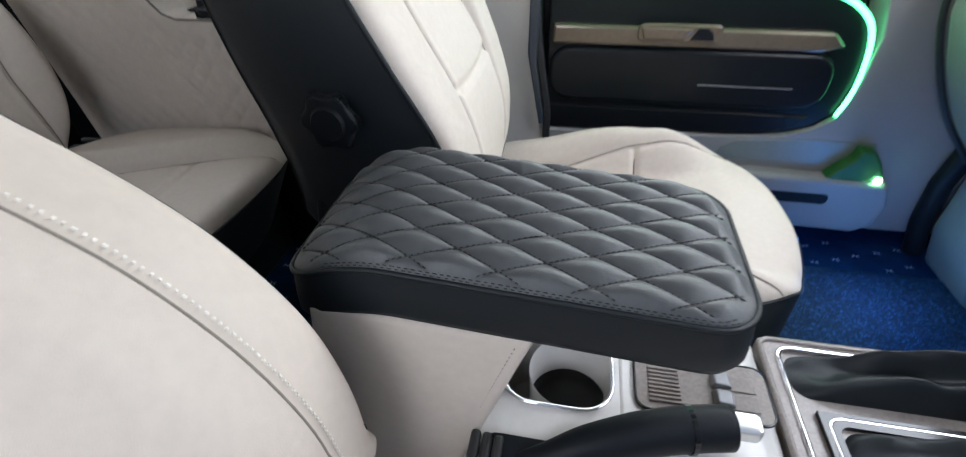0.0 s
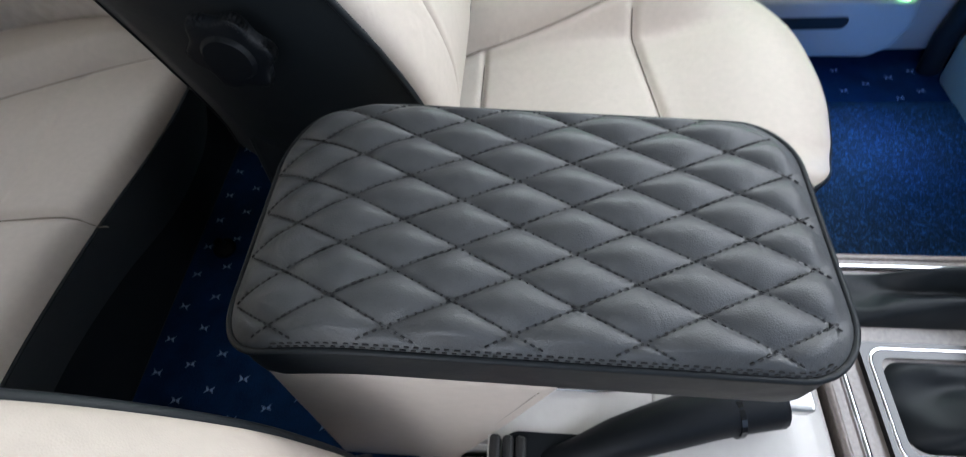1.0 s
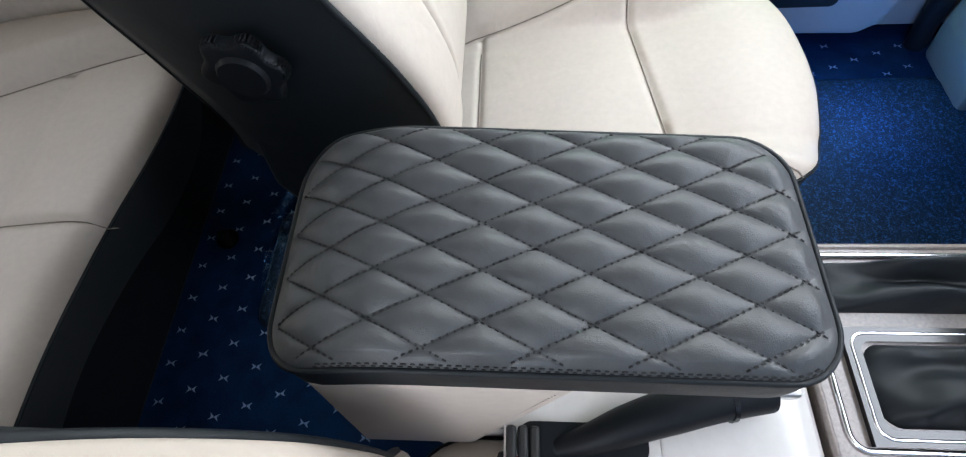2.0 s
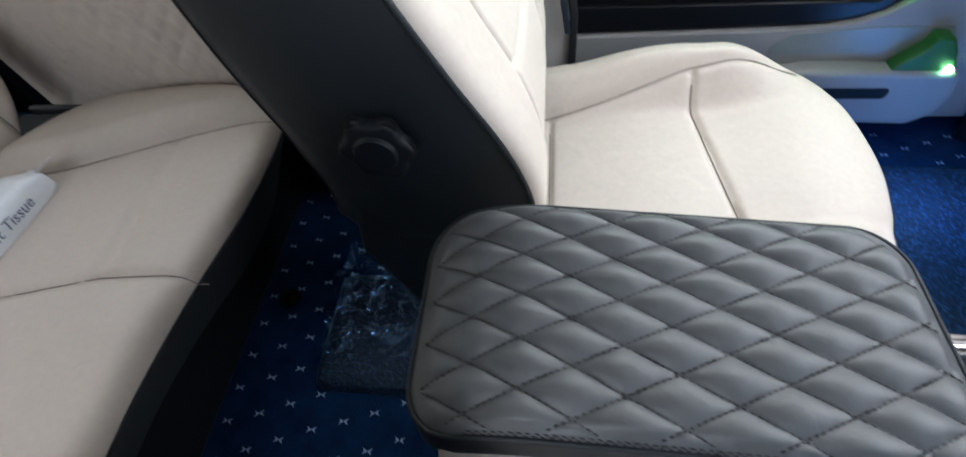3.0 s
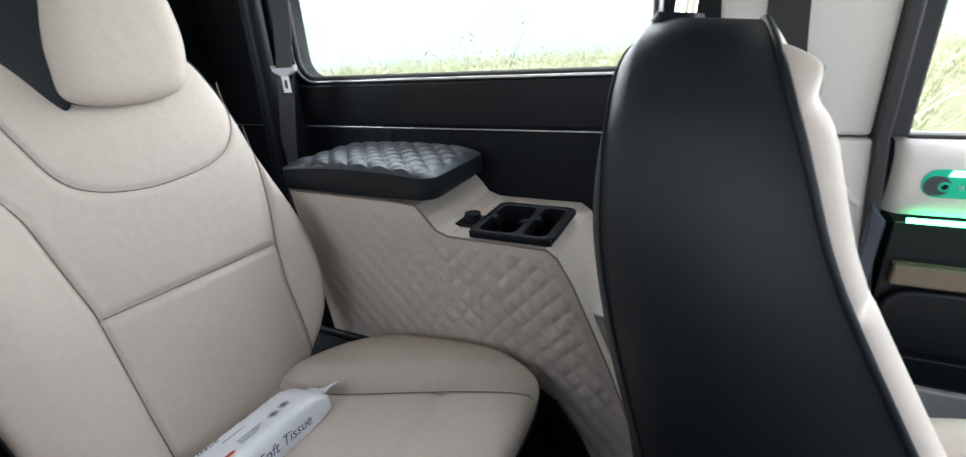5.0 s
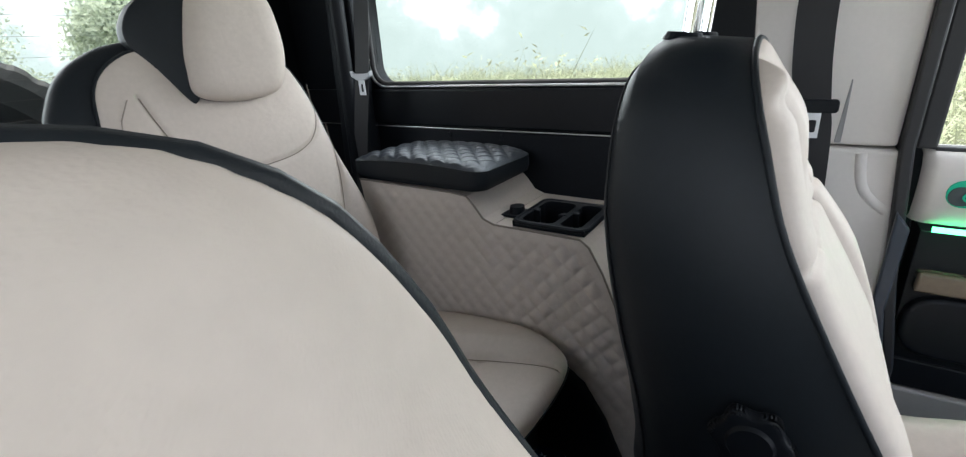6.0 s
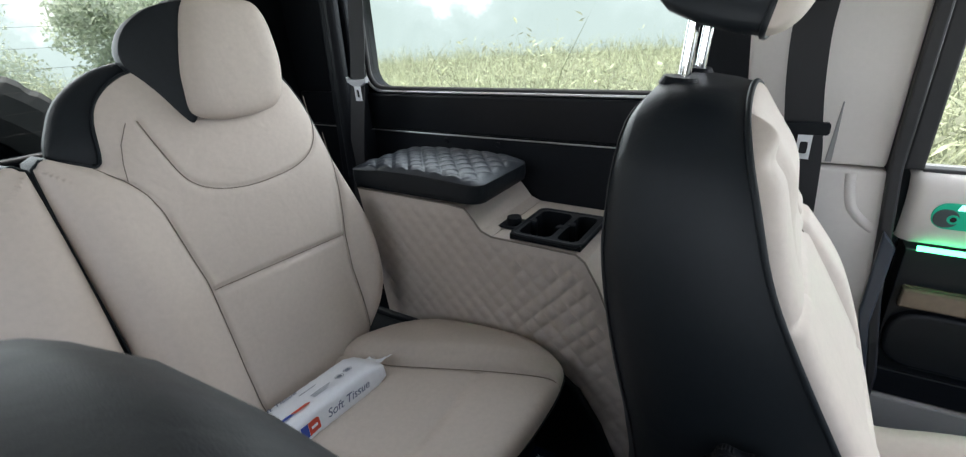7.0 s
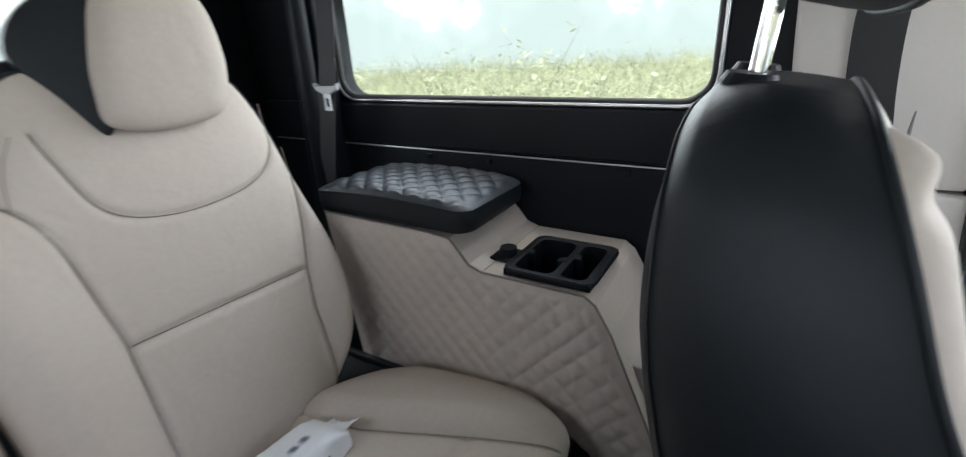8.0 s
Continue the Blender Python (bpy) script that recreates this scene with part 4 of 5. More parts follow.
def front_armrest():
    rest = thing("armrest_console", "diamond-quilted black leather armrest on a cream box between the front seats", "armrest")
    o = Outline(rounded_rect(-0.206, 0.146, -0.058, 0.113, 0.036, 8), (-0.030, 0.0275), smooth=False)
    x0, y0, a, b = -0.0335, -0.0470, 0.0655, 0.0318

    def level(p, q):
        return 0.5975 - 0.075 * p - 3.6 * max(0.0, -0.11 - p) ** 2

    def top(p, q, s):
        rim = max(0.0, 1 - s**14) ** 0.5
        return level(p, q) - 0.012 + (0.010 + quilt(p, q, x0, y0, a, b, 0.0066) * (1 - 0.85 * step(0.90, 0.985, s))) * rim

    def place(p, q, h):
        return (p, q, h)

    lid = pad_top("lid", o, 210, top, place, QUILT, rest, "diamond-quilted black leather lid", crowd=1.15)
    pad_skirt("lid_side", o, 40, [(1, lambda p, q: level(p, q) - 0.010), (1.008, lambda p, q: level(p, q) - 0.016), (1.024, lambda p, q: level(p, q) - 0.034), (1.030, lambda p, q: level(p, q) - 0.050), (1.015, lambda p, q: level(p, q) - 0.056), (0.97, lambda p, q: level(p, q) - 0.057)], place, BLACK, rest, "black leather side band")
    bead("piping", [(*(o.c + e * 1.004), level(*(o.c + e)) - 0.0105) for e in o.ring(50)], 0.0024, BLACK, lid, closed=True)
    for scale in (0.976, 0.989):
        ring = [(*(o.c + e * scale), top(*(o.c + e * scale), scale) + 0.0007) for e in o.ring(60)]
        ring = [p for p in ring if p[1] < -0.047 and p[0] > -0.165]
        stitches("edge_stitching", ring, 0.0034, 0.0018, 0.0006, THREAD, lid)
    for fam in lattice_lines(o, x0, y0, a, b, 6):
        for line in fam:
            stitches("stitching", [(x, y, top(x, y, s) + 0.0011) for x, y, s in line], 0.0027, 0.0018, 0.00072, THREAD, lid)
    # cream box under the lid
    body = bmesh.new()
    low = [body.verts.new(v) for v in ((-0.214, -0.082, 0.30), (-0.090, -0.082, 0.30), (-0.090, 0.104, 0.30), (-0.214, 0.104, 0.30))]
    high = [body.verts.new(v) for v in ((-0.186, -0.0605, 0.552), (-0.004, -0.0605, 0.543), (-0.004, 0.104, 0.543), (-0.172, 0.104, 0.551))]
    body.faces.new(low[::-1])
    body.faces.new(high)
    for k in range(4):
        body.faces.new((low[k], low[(k + 1) % 4], high[(k + 1) % 4], high[k]))
    bmesh.ops.bevel(body, geom=list(body.edges), offset=0.007, segments=4, profile=0.5, affect="EDGES")
    part("box", body, CREAM, rest, "smooth cream leather box", smooth=True)
    edge = [(-0.011, -0.0602, 0.535), (-0.060, -0.0713, 0.400)]
    stitches("stitching", [Vector(edge[0]) + Vector((-0.008, -0.001, 0)), Vector(edge[1]) + Vector((-0.008, -0.001, 0))], 0.003, 0.002, 0.0006, CREAM_SEAM, rest)
    return rest


front_armrest()


def rear_console():
    con = thing("side_console", "cream quilted leather console with a black armrest beside the rear seat", "console")
    y1 = 0.868
    side = [(-1.225, 0.645), (-1.10, 0.643), (-0.93, 0.641), (-0.885, 0.636), (-0.862, 0.612), (-0.843, 0.588), (-0.815, 0.578), (-0.70, 0.577), (-0.612, 0.576), (-0.592, 0.562), (-0.562, 0.51), (-0.490, 0.34), (-0.432, 0.18), (-0.385, FLOOR), (-0.80, FLOOR), (-1.155, FLOOR), (-1.166, 0.19), (-1.19, 0.40)]
    o = Outline(side, (-0.82, 0.31), smooth=False)

    def at(p, q, h):
        return (p, 0.607 - h, q)

    def puff(p, q, s):
        fade = 1 - step(0.90, 0.985, s)
        return 0.003 * max(0, 1 - s**20) + quilt(p, q, -0.8, 0.3, 0.044, 0.048, 0.0068) * fade * (0.5 + 0.5 * step(-1.1, -0.7, p))

    pad_top("quilted_side", o, 150, puff, at, CREAM, con, "diamond-quilted cream leather side", crowd=1.1)
    # body behind the padded face
    verts, faces = extruded(side, at, 0.0, -(y1 - 0.607))
    mesh_object("body", verts, [g for k, g in enumerate(faces) if k not in (0, 8, 9)], CREAM, con, smooth=False)
    v, f = holed((-0.815, -0.612, 0.607, y1), rounded_rect(-0.764, -0.616, 0.624, 0.778, 0.016), flat_place, 0.560, 0.577)
    mesh_object("top_plate", v, f, CREAM, con, smooth=False)
    bead("piping", [at(*p, 0.001) for p in side[:14]], 0.0024, CREAM_SEAM, con)
    part("front_strip", prism([(-0.540, 0.440), (-0.496, 0.434), (-0.350, FLOOR), (-0.392, FLOOR)], "y", 0.64, y1, 0.003), CREAM_TRIM, con, "light grey front edge strip")
    # lid
    lo = Outline(rounded_rect(-1.245, -0.838, 0.600, 0.850, 0.035, 8), (-1.04, 0.725), smooth=False)

    def level(p, q):
        return 0.702 + 0.010 * (1 - ((p + 1.04) / 0.2) ** 2) - 0.004 * step(0.6, 0.85, q)

    def top(p, q, s):
        rim = max(0.0, 1 - s**10) ** 0.5
        return level(p, q) - 0.012 + (0.012 + quilt(p, q, -1.04, 0.725, 0.052, 0.060, 0.0068) * (1 - step(0.9, 0.97, s))) * rim

    flat = lambda p, q, h: (p, q, h)
    lid = pad_top("lid", lo, 110, top, flat, QUILT_SHADED, con, "diamond-quilted black leather lid", crowd=1.15)
    pad_skirt("lid_side", lo, 36, [(1, lambda p, q: level(p, q) - 0.012), (1.008, lambda p, q: level(p, q) - 0.020), (1.008, 0.665), (0.99, 0.650), (0.95, 0.648)], flat, BLACK, con, "black leather side band")
    for fam in lattice_lines(lo, -1.04, 0.725, 0.052, 0.060, 8):
        for line in fam:
            bead("crease", [(x, y, top(x, y, s) - 0.0002) for x, y, s in line], 0.0006, THREAD, lid, n=4)
    bead("piping", [(*(lo.c + e * 0.995), level(*(lo.c + e)) - 0.010) for e in lo.ring(36)], 0.0026, BLACK, lid, closed=True)
    return con


rear_console()


def cup_tray():
    tray = thing("cup_holder", "black plastic double cup holder let into the side console", "cup holder")
    z = 0.5775
    for x0, x1, w0, w1, r in ((-0.772, -0.675, -0.760, -0.682, 0.018), (-0.675, -0.606, -0.668, -0.620, 0.015)):
        hole = rounded_rect(w0, w1, 0.628, 0.774, r)
        v, f = holed((x0, x1, 0.616, 0.786), hole, flat_place, z + 0.001, z + 0.014)
        mesh_object("rim", v, f, PLASTIC, tray, smooth=False)
        m = len(hole)
        verts = [(p, q, z + 0.002) for p, q in hole] + [(p, q, z - 0.065) for p, q in hole]
        faces = [(k, (k + 1) % m, m + (k + 1) % m, m + k) for k in range(m)] + [tuple(range(m, 2 * m))]
        mesh_object("well", verts, faces, PLASTIC, tray, "deep dark well of the holder", smooth=False)
    bead("lip", [(p, q, z + 0.012) for p, q in rounded_rect(-0.772, -0.604, 0.616, 0.786, 0.02)], 0.005, PLASTIC, tray, closed=True)
    for gx, gy in ((-0.757, 0.700), (-0.685, 0.690), (-0.665, 0.712)):
        part("grip", prism([(gx - 0.011, gy - 0.004), (gx + 0.011, gy - 0.004), (gx + 0.006, gy + 0.016), (gx - 0.006, gy + 0.016)], "z", z - 0.03, z + 0.0155, 0.003, 2), PLASTIC, tray)
    sock = thing("power_socket", "round black capped power socket beside the cup holder", "socket")
    part("base", box(-0.830, -0.776, 0.660, 0.722, z + 0.0005, z + 0.006, 0.003), PLASTIC, sock)
    part("cap", rod((-0.800, 0.690, z + 0.005), (-0.800, 0.690, z + 0.022), 0.019, 0.017, 28), PLASTIC, sock)
    return tray


cup_tray()


# ---- front console ----
def front_console():
    con = thing("centre_console", "cream plastic centre console with burl trim and chrome edges", "console")
    top = 0.42
    part("tunnel", prism([(-0.076, FLOOR), (0.125, FLOOR), (0.118, top - 0.09), (-0.072, top - 0.09)], "x", -0.16, 0.20, 0.008), CONSOLE_TRIM, con)
    part("rear_deck", box(-0.092, -0.0565, -0.070, 0.122, top - 0.088, top, 0.004), CONSOLE_TRIM, con)
    v, f = holed((-0.056, 0.076, -0.104, 0.122), rounded_rect(-0.036, 0.068, -0.032, 0.052, 0.03), flat_place, top - 0.088, top)
    mesh_object("cup_deck", v, f, CONSOLE_TRIM, con, smooth=False)
    part("tunnel", prism([(-0.10, FLOOR), (0.133, FLOOR), (0.130, 0.352), (-0.096, 0.352)], "x", 0.201, 0.82, 0.008), CONSOLE_TRIM, con)
    deck = [(0.076, top - 0.088), (0.076, top), (0.180, top), (0.197, top - 0.003), (0.212, top - 0.014), (0.226, top - 0.036), (0.236, top - 0.052), (0.202, top - 0.088)]
    part("front_deck", prism(deck, "y", -0.104, 0.122, 0.003), CONSOLE_TRIM, con, smooth=False)
    bead("chrome_ring", [(p, q, top + 0.0015) for p, q in rounded_rect(-0.037, 0.069, -0.033, 0.053, 0.031)], 0.0022, CHROME, con, closed=True)
    for nm, rings, mat, text in (("cup_wall", ((0.0425, top - 0.001), (0.0415, top - 0.008), (0.0405, top - 0.054)), CONSOLE_TRIM, "cream rim of the cup well"),
                                 ("cup_liner", ((0.0403, top - 0.053), (0.0385, top - 0.062), (0.036, top - 0.075), (0.001, top - 0.078)), RUBBER, "dark rubber cup liner")):
        cup, loops = bmesh.new(), []
        for r, z in rings:
            loops.append([cup.verts.new((0.030 + r * math.cos(2 * math.pi * k / 36), 0.010 + r * math.sin(2 * math.pi * k / 36), z)) for k in range(36)])
        for lo, hi in zip(loops, loops[1:]):
            for k in range(36):
                cup.faces.new((lo[k], lo[(k + 1) % 36], hi[(k + 1) % 36], hi[k]))
        part(nm, cup, mat, con, text, smooth=True)
    # switch plate
    v, f = extruded(rounded_rect(0.090, 0.212, -0.021, 0.041, 0.012), flat_place, top + 0.0005, top + 0.003)
    plate = mesh_object("switch_plate", v, f, WOOD, con, "brown burl switch plate", smooth=False)
    bead("plate_edge", [(p, q, top + 0.002) for p, q in rounded_rect(0.090, 0.212, -0.021, 0.041, 0.012)], 0.0016, GLOSS, plate, closed=True)
    for k in range(9):
        part("rib", box(0.102, 0.131, -0.013 + k * 0.0045, -0.0105 + k * 0.0045, top + 0.003, top + 0.0055, 0.0006, 1), WOOD, plate)
    for k in range(2):
        y = -0.010 + k * 0.020
        part("pocket", box(0.160, 0.200, y, y + 0.017, top + 0.0031, top + 0.0042, 0.0005, 1), WOOD, plate)
        part("button", prism([(0.160, top + 0.004), (0.179, top + 0.004), (0.176, top + 0.010), (0.162, top + 0.0115)], "y", y + 0.001, y + 0.016, 0.0015), SWITCH, plate, "grey rocker switch")
    # gear surround, lower than the deck
    low = 0.383
    frame_loop = rounded_rect(0.253, 0.72, -0.082, 0.108, 0.016)
    v, f = holed((0.238, 0.76, -0.100, 0.118), frame_loop, flat_place, low - 0.03, low)
    sur = mesh_object("gear_surround", v, f, WOOD, con, "brown burl gear surround", smooth=False)
    bead("outer_edge", [(p, q, low) for p, q in rounded_rect(0.238, 0.76, -0.100, 0.118, 0.012)], 0.0035, WOOD, sur, closed=True)
    bead("chrome_edge", [(p, q, low) for p, q in frame_loop], 0.0032, CHROME, sur, closed=True)
    part("gear_plate", box(0.249, 0.73, -0.086, 0.112, low - 0.02, low - 0.003, 0.002), WOOD, sur)
    box_loop = rounded_rect(0.278, 0.47, -0.072, 0.024, 0.014)
    v, f = holed((0.272, 0.476, -0.078, 0.030), rounded_rect(0.286, 0.462, -0.064, 0.016, 0.010), flat_place, low - 0.004, low + 0.003)
    mesh_object("boot_base", v, f, GLOSS, sur, "gloss black boot frame", smooth=False)
    bead("boot_frame", [(p, q, low + 0.002) for p, q in box_loop], 0.0022, CHROME, sur, closed=True)
    for nm, x0, x1, y0, y1, rise, seed in (("lever_boot", 0.288, 0.47, -0.062, 0.014, 0.070, 3.1), ("brake_boot", 0.258, 0.66, 0.046, 0.100, 0.080, 8.4)):
        o = Outline(rounded_rect(x0, x1, y0, y1, 0.018), ((x0 + x1) / 2, (y0 + y1) / 2), smooth=False)

        def crumple(p, q, s, x0=x0, x1=x1, y0=y0, y1=y1, rise=rise, seed=seed):
            rim = max(0.0, 1 - s**3.5)
            u = (q - y0) / (y1 - y0)
            wave = noise.noise((p * 13, q * 16, seed)) + 0.5 * noise.noise((p * 34, q * 40, seed + 4))
            fold = 0.5 + 0.5 * math.sin(7.5 * u + 9 * (p - x0) + 2.2 * wave)
            return low - 0.003 + rim * (rise * step(x0 - 0.02, x1 + 0.1, p) + 0.010 + 0.027 * fold + 0.010 * wave)

        pad_top(nm, o, 80, crumple, flat_place, BLACK, sur, "creased black leather boot")
    return con


front_console()


def handbrake():
    lever = thing("handbrake", "black handbrake lever with a chrome release button", "handbrake")
    pts = [(-0.012, -0.089, 0.414), (0.015, -0.082, 0.423), (0.045, -0.071, 0.431), (0.085, -0.058, 0.437), (0.125, -0.047, 0.440), (0.162, -0.040, 0.441)]
    prof = [0.009, 0.0130, 0.0170, 0.0195, 0.020, 0.0195]
    verts, faces, n = [], [], 18
    fine = smooth_loop(pts, 5, False)
    for i, p in enumerate(fine):
        r = float(np.interp(i / (len(fine) - 1), np.linspace(0, 1, len(prof)), prof))
        d = (Vector(tuple(fine[min(i + 1, len(fine) - 1)])) - Vector(tuple(fine[max(i - 1, 0)]))).normalized()
        u = d.cross(Vector((0, 0, 1))).normalized()
        w = u.cross(d)
        for k in range(n):
            a = 2 * math.pi * k / n
            verts.append(Vector(tuple(p)) + r * (0.95 * math.cos(a) * u + 1.05 * math.sin(a) * w))
    for i in range(len(fine) - 1):
        for k in range(n):
            faces.append((i * n + k, i * n + (k + 1) % n, (i + 1) * n + (k + 1) % n, (i + 1) * n + k))
    faces += [tuple(range(n)), tuple(range((len(fine) - 1) * n, len(fine) * n))]
    mesh_object("grip", verts, faces, PLASTIC, lever, "soft black grip")
    part("collar", rod((0.126, -0.0468, 0.4402), (0.130, -0.0460, 0.4403), 0.0208, None, 24), GLOSS, lever)
    part("button", box(0.158, 0.186, -0.0475, -0.0285, 0.434, 0.452, 0.004, 3), STEEL, lever, "chrome release button")
    v, f = extruded(rounded_rect(-0.044, 0.066, -0.100, -0.068, 0.013), flat_place, 0.4203, 0.4222)
    mesh_object("slot_liner", v, f, PLASTIC, lever, "dark liner of the lever's slot", smooth=False)
    for k in range(3):
        x = -0.054 + 0.010 * k
        part("boot_fold", box(x, x + 0.0088, -0.1005 + 0.001 * (k % 2), -0.072, 0.4205, 0.432 - 0.002 * k, 0.003), RUBBER, lever, "ribbed rubber lever boot")
    return lever


handbrake()


def belt_buckle():
    buckle = thing("belt_buckle", "black seat belt buckle with a red release button beside the console", "belt buckle")
    part("body", prism([(-0.064, 0.30), (-0.012, 0.30), (-0.006, 0.405), (-0.010, 0.418), (-0.058, 0.418), (-0.062, 0.405)], "y", -0.118, -0.092, 0.004, 3), PLASTIC, buckle)
    part("release_button", box(-0.052, -0.016, -0.115, -0.095, 0.416, 0.4205, 0.002), RED, buckle, "red release button")
    part("stalk", box(-0.046, -0.022, -0.110, -0.098, 0.06, 0.302, 0.003), PLASTIC, buckle)
    return buckle


belt_buckle()


def dashboard():
    dash = thing("dashboard", "cream and black dashboard end beside the door", "dashboard")
    # Unseen top set high to keep windscreen light off the lower door.
    part("body", prism([(0.830, 0.29), (0.745, 0.385), (0.680, 0.49), (0.640, 0.585), (0.632, 0.66), (0.650, 0.73), (0.700, 0.79), (0.78, 0.82), (1.02, 0.83), (1.02, 0.29)], "y", -0.72, 0.765, 0.022, 4), SHADED_GREY_TRIM, dash)
    # Unseen block, added to shade the console from the windscreen light.
    part("unseen_stack_block", prism([(0.56, 0.44), (0.60, 0.62), (0.66, 0.74), (0.98, 0.74), (0.98, 0.44)], "y", -0.24, 0.24, 0.02, 3), PLASTIC, dash)
    part("kick_panel", prism([(0.88, FLOOR), (0.850, 0.12), (0.845, 0.285), (1.02, 0.285), (1.02, FLOOR)], "y", 0.60, 0.775, 0.012), SHADED_GREY_TRIM, dash)
    bead("seal", [(0.855, 0.785, FLOOR + 0.02), (0.835, 0.788, 0.12), (0.828, 0.790, 0.22), (0.835, 0.788, 0.30)], 0.022, PLASTIC, dash, n=10)
    bead("edge", smooth_loop([(0.830, 0.767, 0.29), (0.745, 0.767, 0.385), (0.680, 0.767, 0.49), (0.640, 0.767, 0.585), (0.632, 0.767, 0.66), (0.650, 0.767, 0.73), (0.700, 0.767, 0.79)], 6, False), 0.006, RUBBER, dash)
    return dash


dashboard()


# ---- belts ----
def ribbon(name, path, width, thick, mat, parent, across=(1, 0, 0)):
    verts, faces = [], []
    a = Vector(across)
    for k, p in enumerate(path):
        p = Vector(tuple(p))
        d = (Vector(tuple(path[min(k + 1, len(path) - 1)])) - Vector(tuple(path[max(k - 1, 0)]))).normalized()
        nrm = d.cross(a).normalized()
        for sx, sn in ((-1, -1), (1, -1), (1, 1), (-1, 1)):
            verts.append(p + a * sx * width / 2 + nrm * sn * thick / 2)
    for k in range(len(path) - 1):
        for i in range(4):
            faces.append((k * 4 + i, k * 4 + (i + 1) % 4, k * 4 + 4 + (i + 1) % 4, k * 4 + 4 + i))
    faces += [(0, 1, 2, 3), tuple(len(verts) - 4 + i for i in range(4))]
    return mesh_object(name, verts, faces, mat, parent, smooth=False)


TONGUE = material("grey_belt_tongue", (0.46, 0.47, 0.49), 0.45, vary=0.05)


def seat_belt(name, label, path, tongue, guide, w=0.048, grip=PLASTIC):
    belt = thing(name, label, "seat belt", "seat belts")
    ribbon("webbing", smooth_loop(path, 6, False), w, 0.0022, WEBBING, belt)
    x, y, z = tongue
    bar = rounded_rect(x - 0.040, x + 0.034, z - 0.002, z + 0.020, 0.006) if grip == PLASTIC else None
    t = part("tongue", prism(bar or [(x - 0.040, z + 0.022), (x - 0.036, z + 0.006), (x - 0.014, z - 0.004), (x + 0.014, z - 0.004), (x + 0.036, z + 0.006), (x + 0.040, z + 0.022), (x + 0.030, z + 0.014), (x - 0.030, z + 0.014)], "y", y - 0.008, y + 0.006, 0.002), grip, belt, "plastic tongue grip")
    v, f = holed((x - 0.011, x + 0.011, z - 0.045, z + 0.006), rounded_rect(x - 0.006, x + 0.006, z - 0.036, z - 0.014, 0.003), lambda p, q, d: (p, d, q), y - 0.006, y - 0.002)
    mesh_object("buckle_plate", v, f, BUCKLE, t, "bright steel buckle plate", smooth=False)
    gx, gy, gz = guide
    part("guide", box(gx - 0.032, gx + 0.032, gy - 0.012, gy + 0.014, gz - 0.014, gz + 0.014, 0.008, 3), PLASTIC, belt)
    part("bolt_cap", rod((gx, gy + 0.0, gz + 0.026), (gx, gy - 0.016, gz + 0.026), 0.018), PLASTIC, belt)
    return belt


seat_belt("seat_belt", "black rear seat belt with a bright buckle plate", [(-1.325, 0.800, 1.13), (-1.340, 0.792, 0.98), (-1.360, 0.785, 0.85), (-1.405, 0.790, 0.66), (-1.44, 0.80, 0.40)], (-1.346, 0.780, 0.885), (-1.322, 0.806, 1.13), 0.056, TONGUE)
seat_belt("seat_belt", "black front seat belt hanging on the cream pillar", [(-0.274, 0.795, 1.04), (-0.277, 0.792, 0.98), (-0.272, 0.790, 0.90), (-0.263, 0.788, 0.83), (-0.252, 0.788, 0.75), (-0.240, 0.790, 0.50), (-0.23, 0.795, 0.20)], (-0.256, 0.779, 0.814), (-0.262, 0.800, 1.04), 0.058)

post = tagged(part("pillar", prism([(-1.56, 0.02), (-1.40, 0.02), (-1.405, 1.30), (-1.50, 1.30)], "y", 0.825, 0.884, 0.01, 3), PLASTIC), "black rear pillar trim", "pillar", kind="structure")
part("curtain_tube", rod((-1.44, 0.80, 0.60), (-1.425, 0.80, 1.30), 0.022), PLASTIC, post)


# ---- tissue pack ----
PRINT = material("grey_print", (0.16, 0.19, 0.24), 0.6)


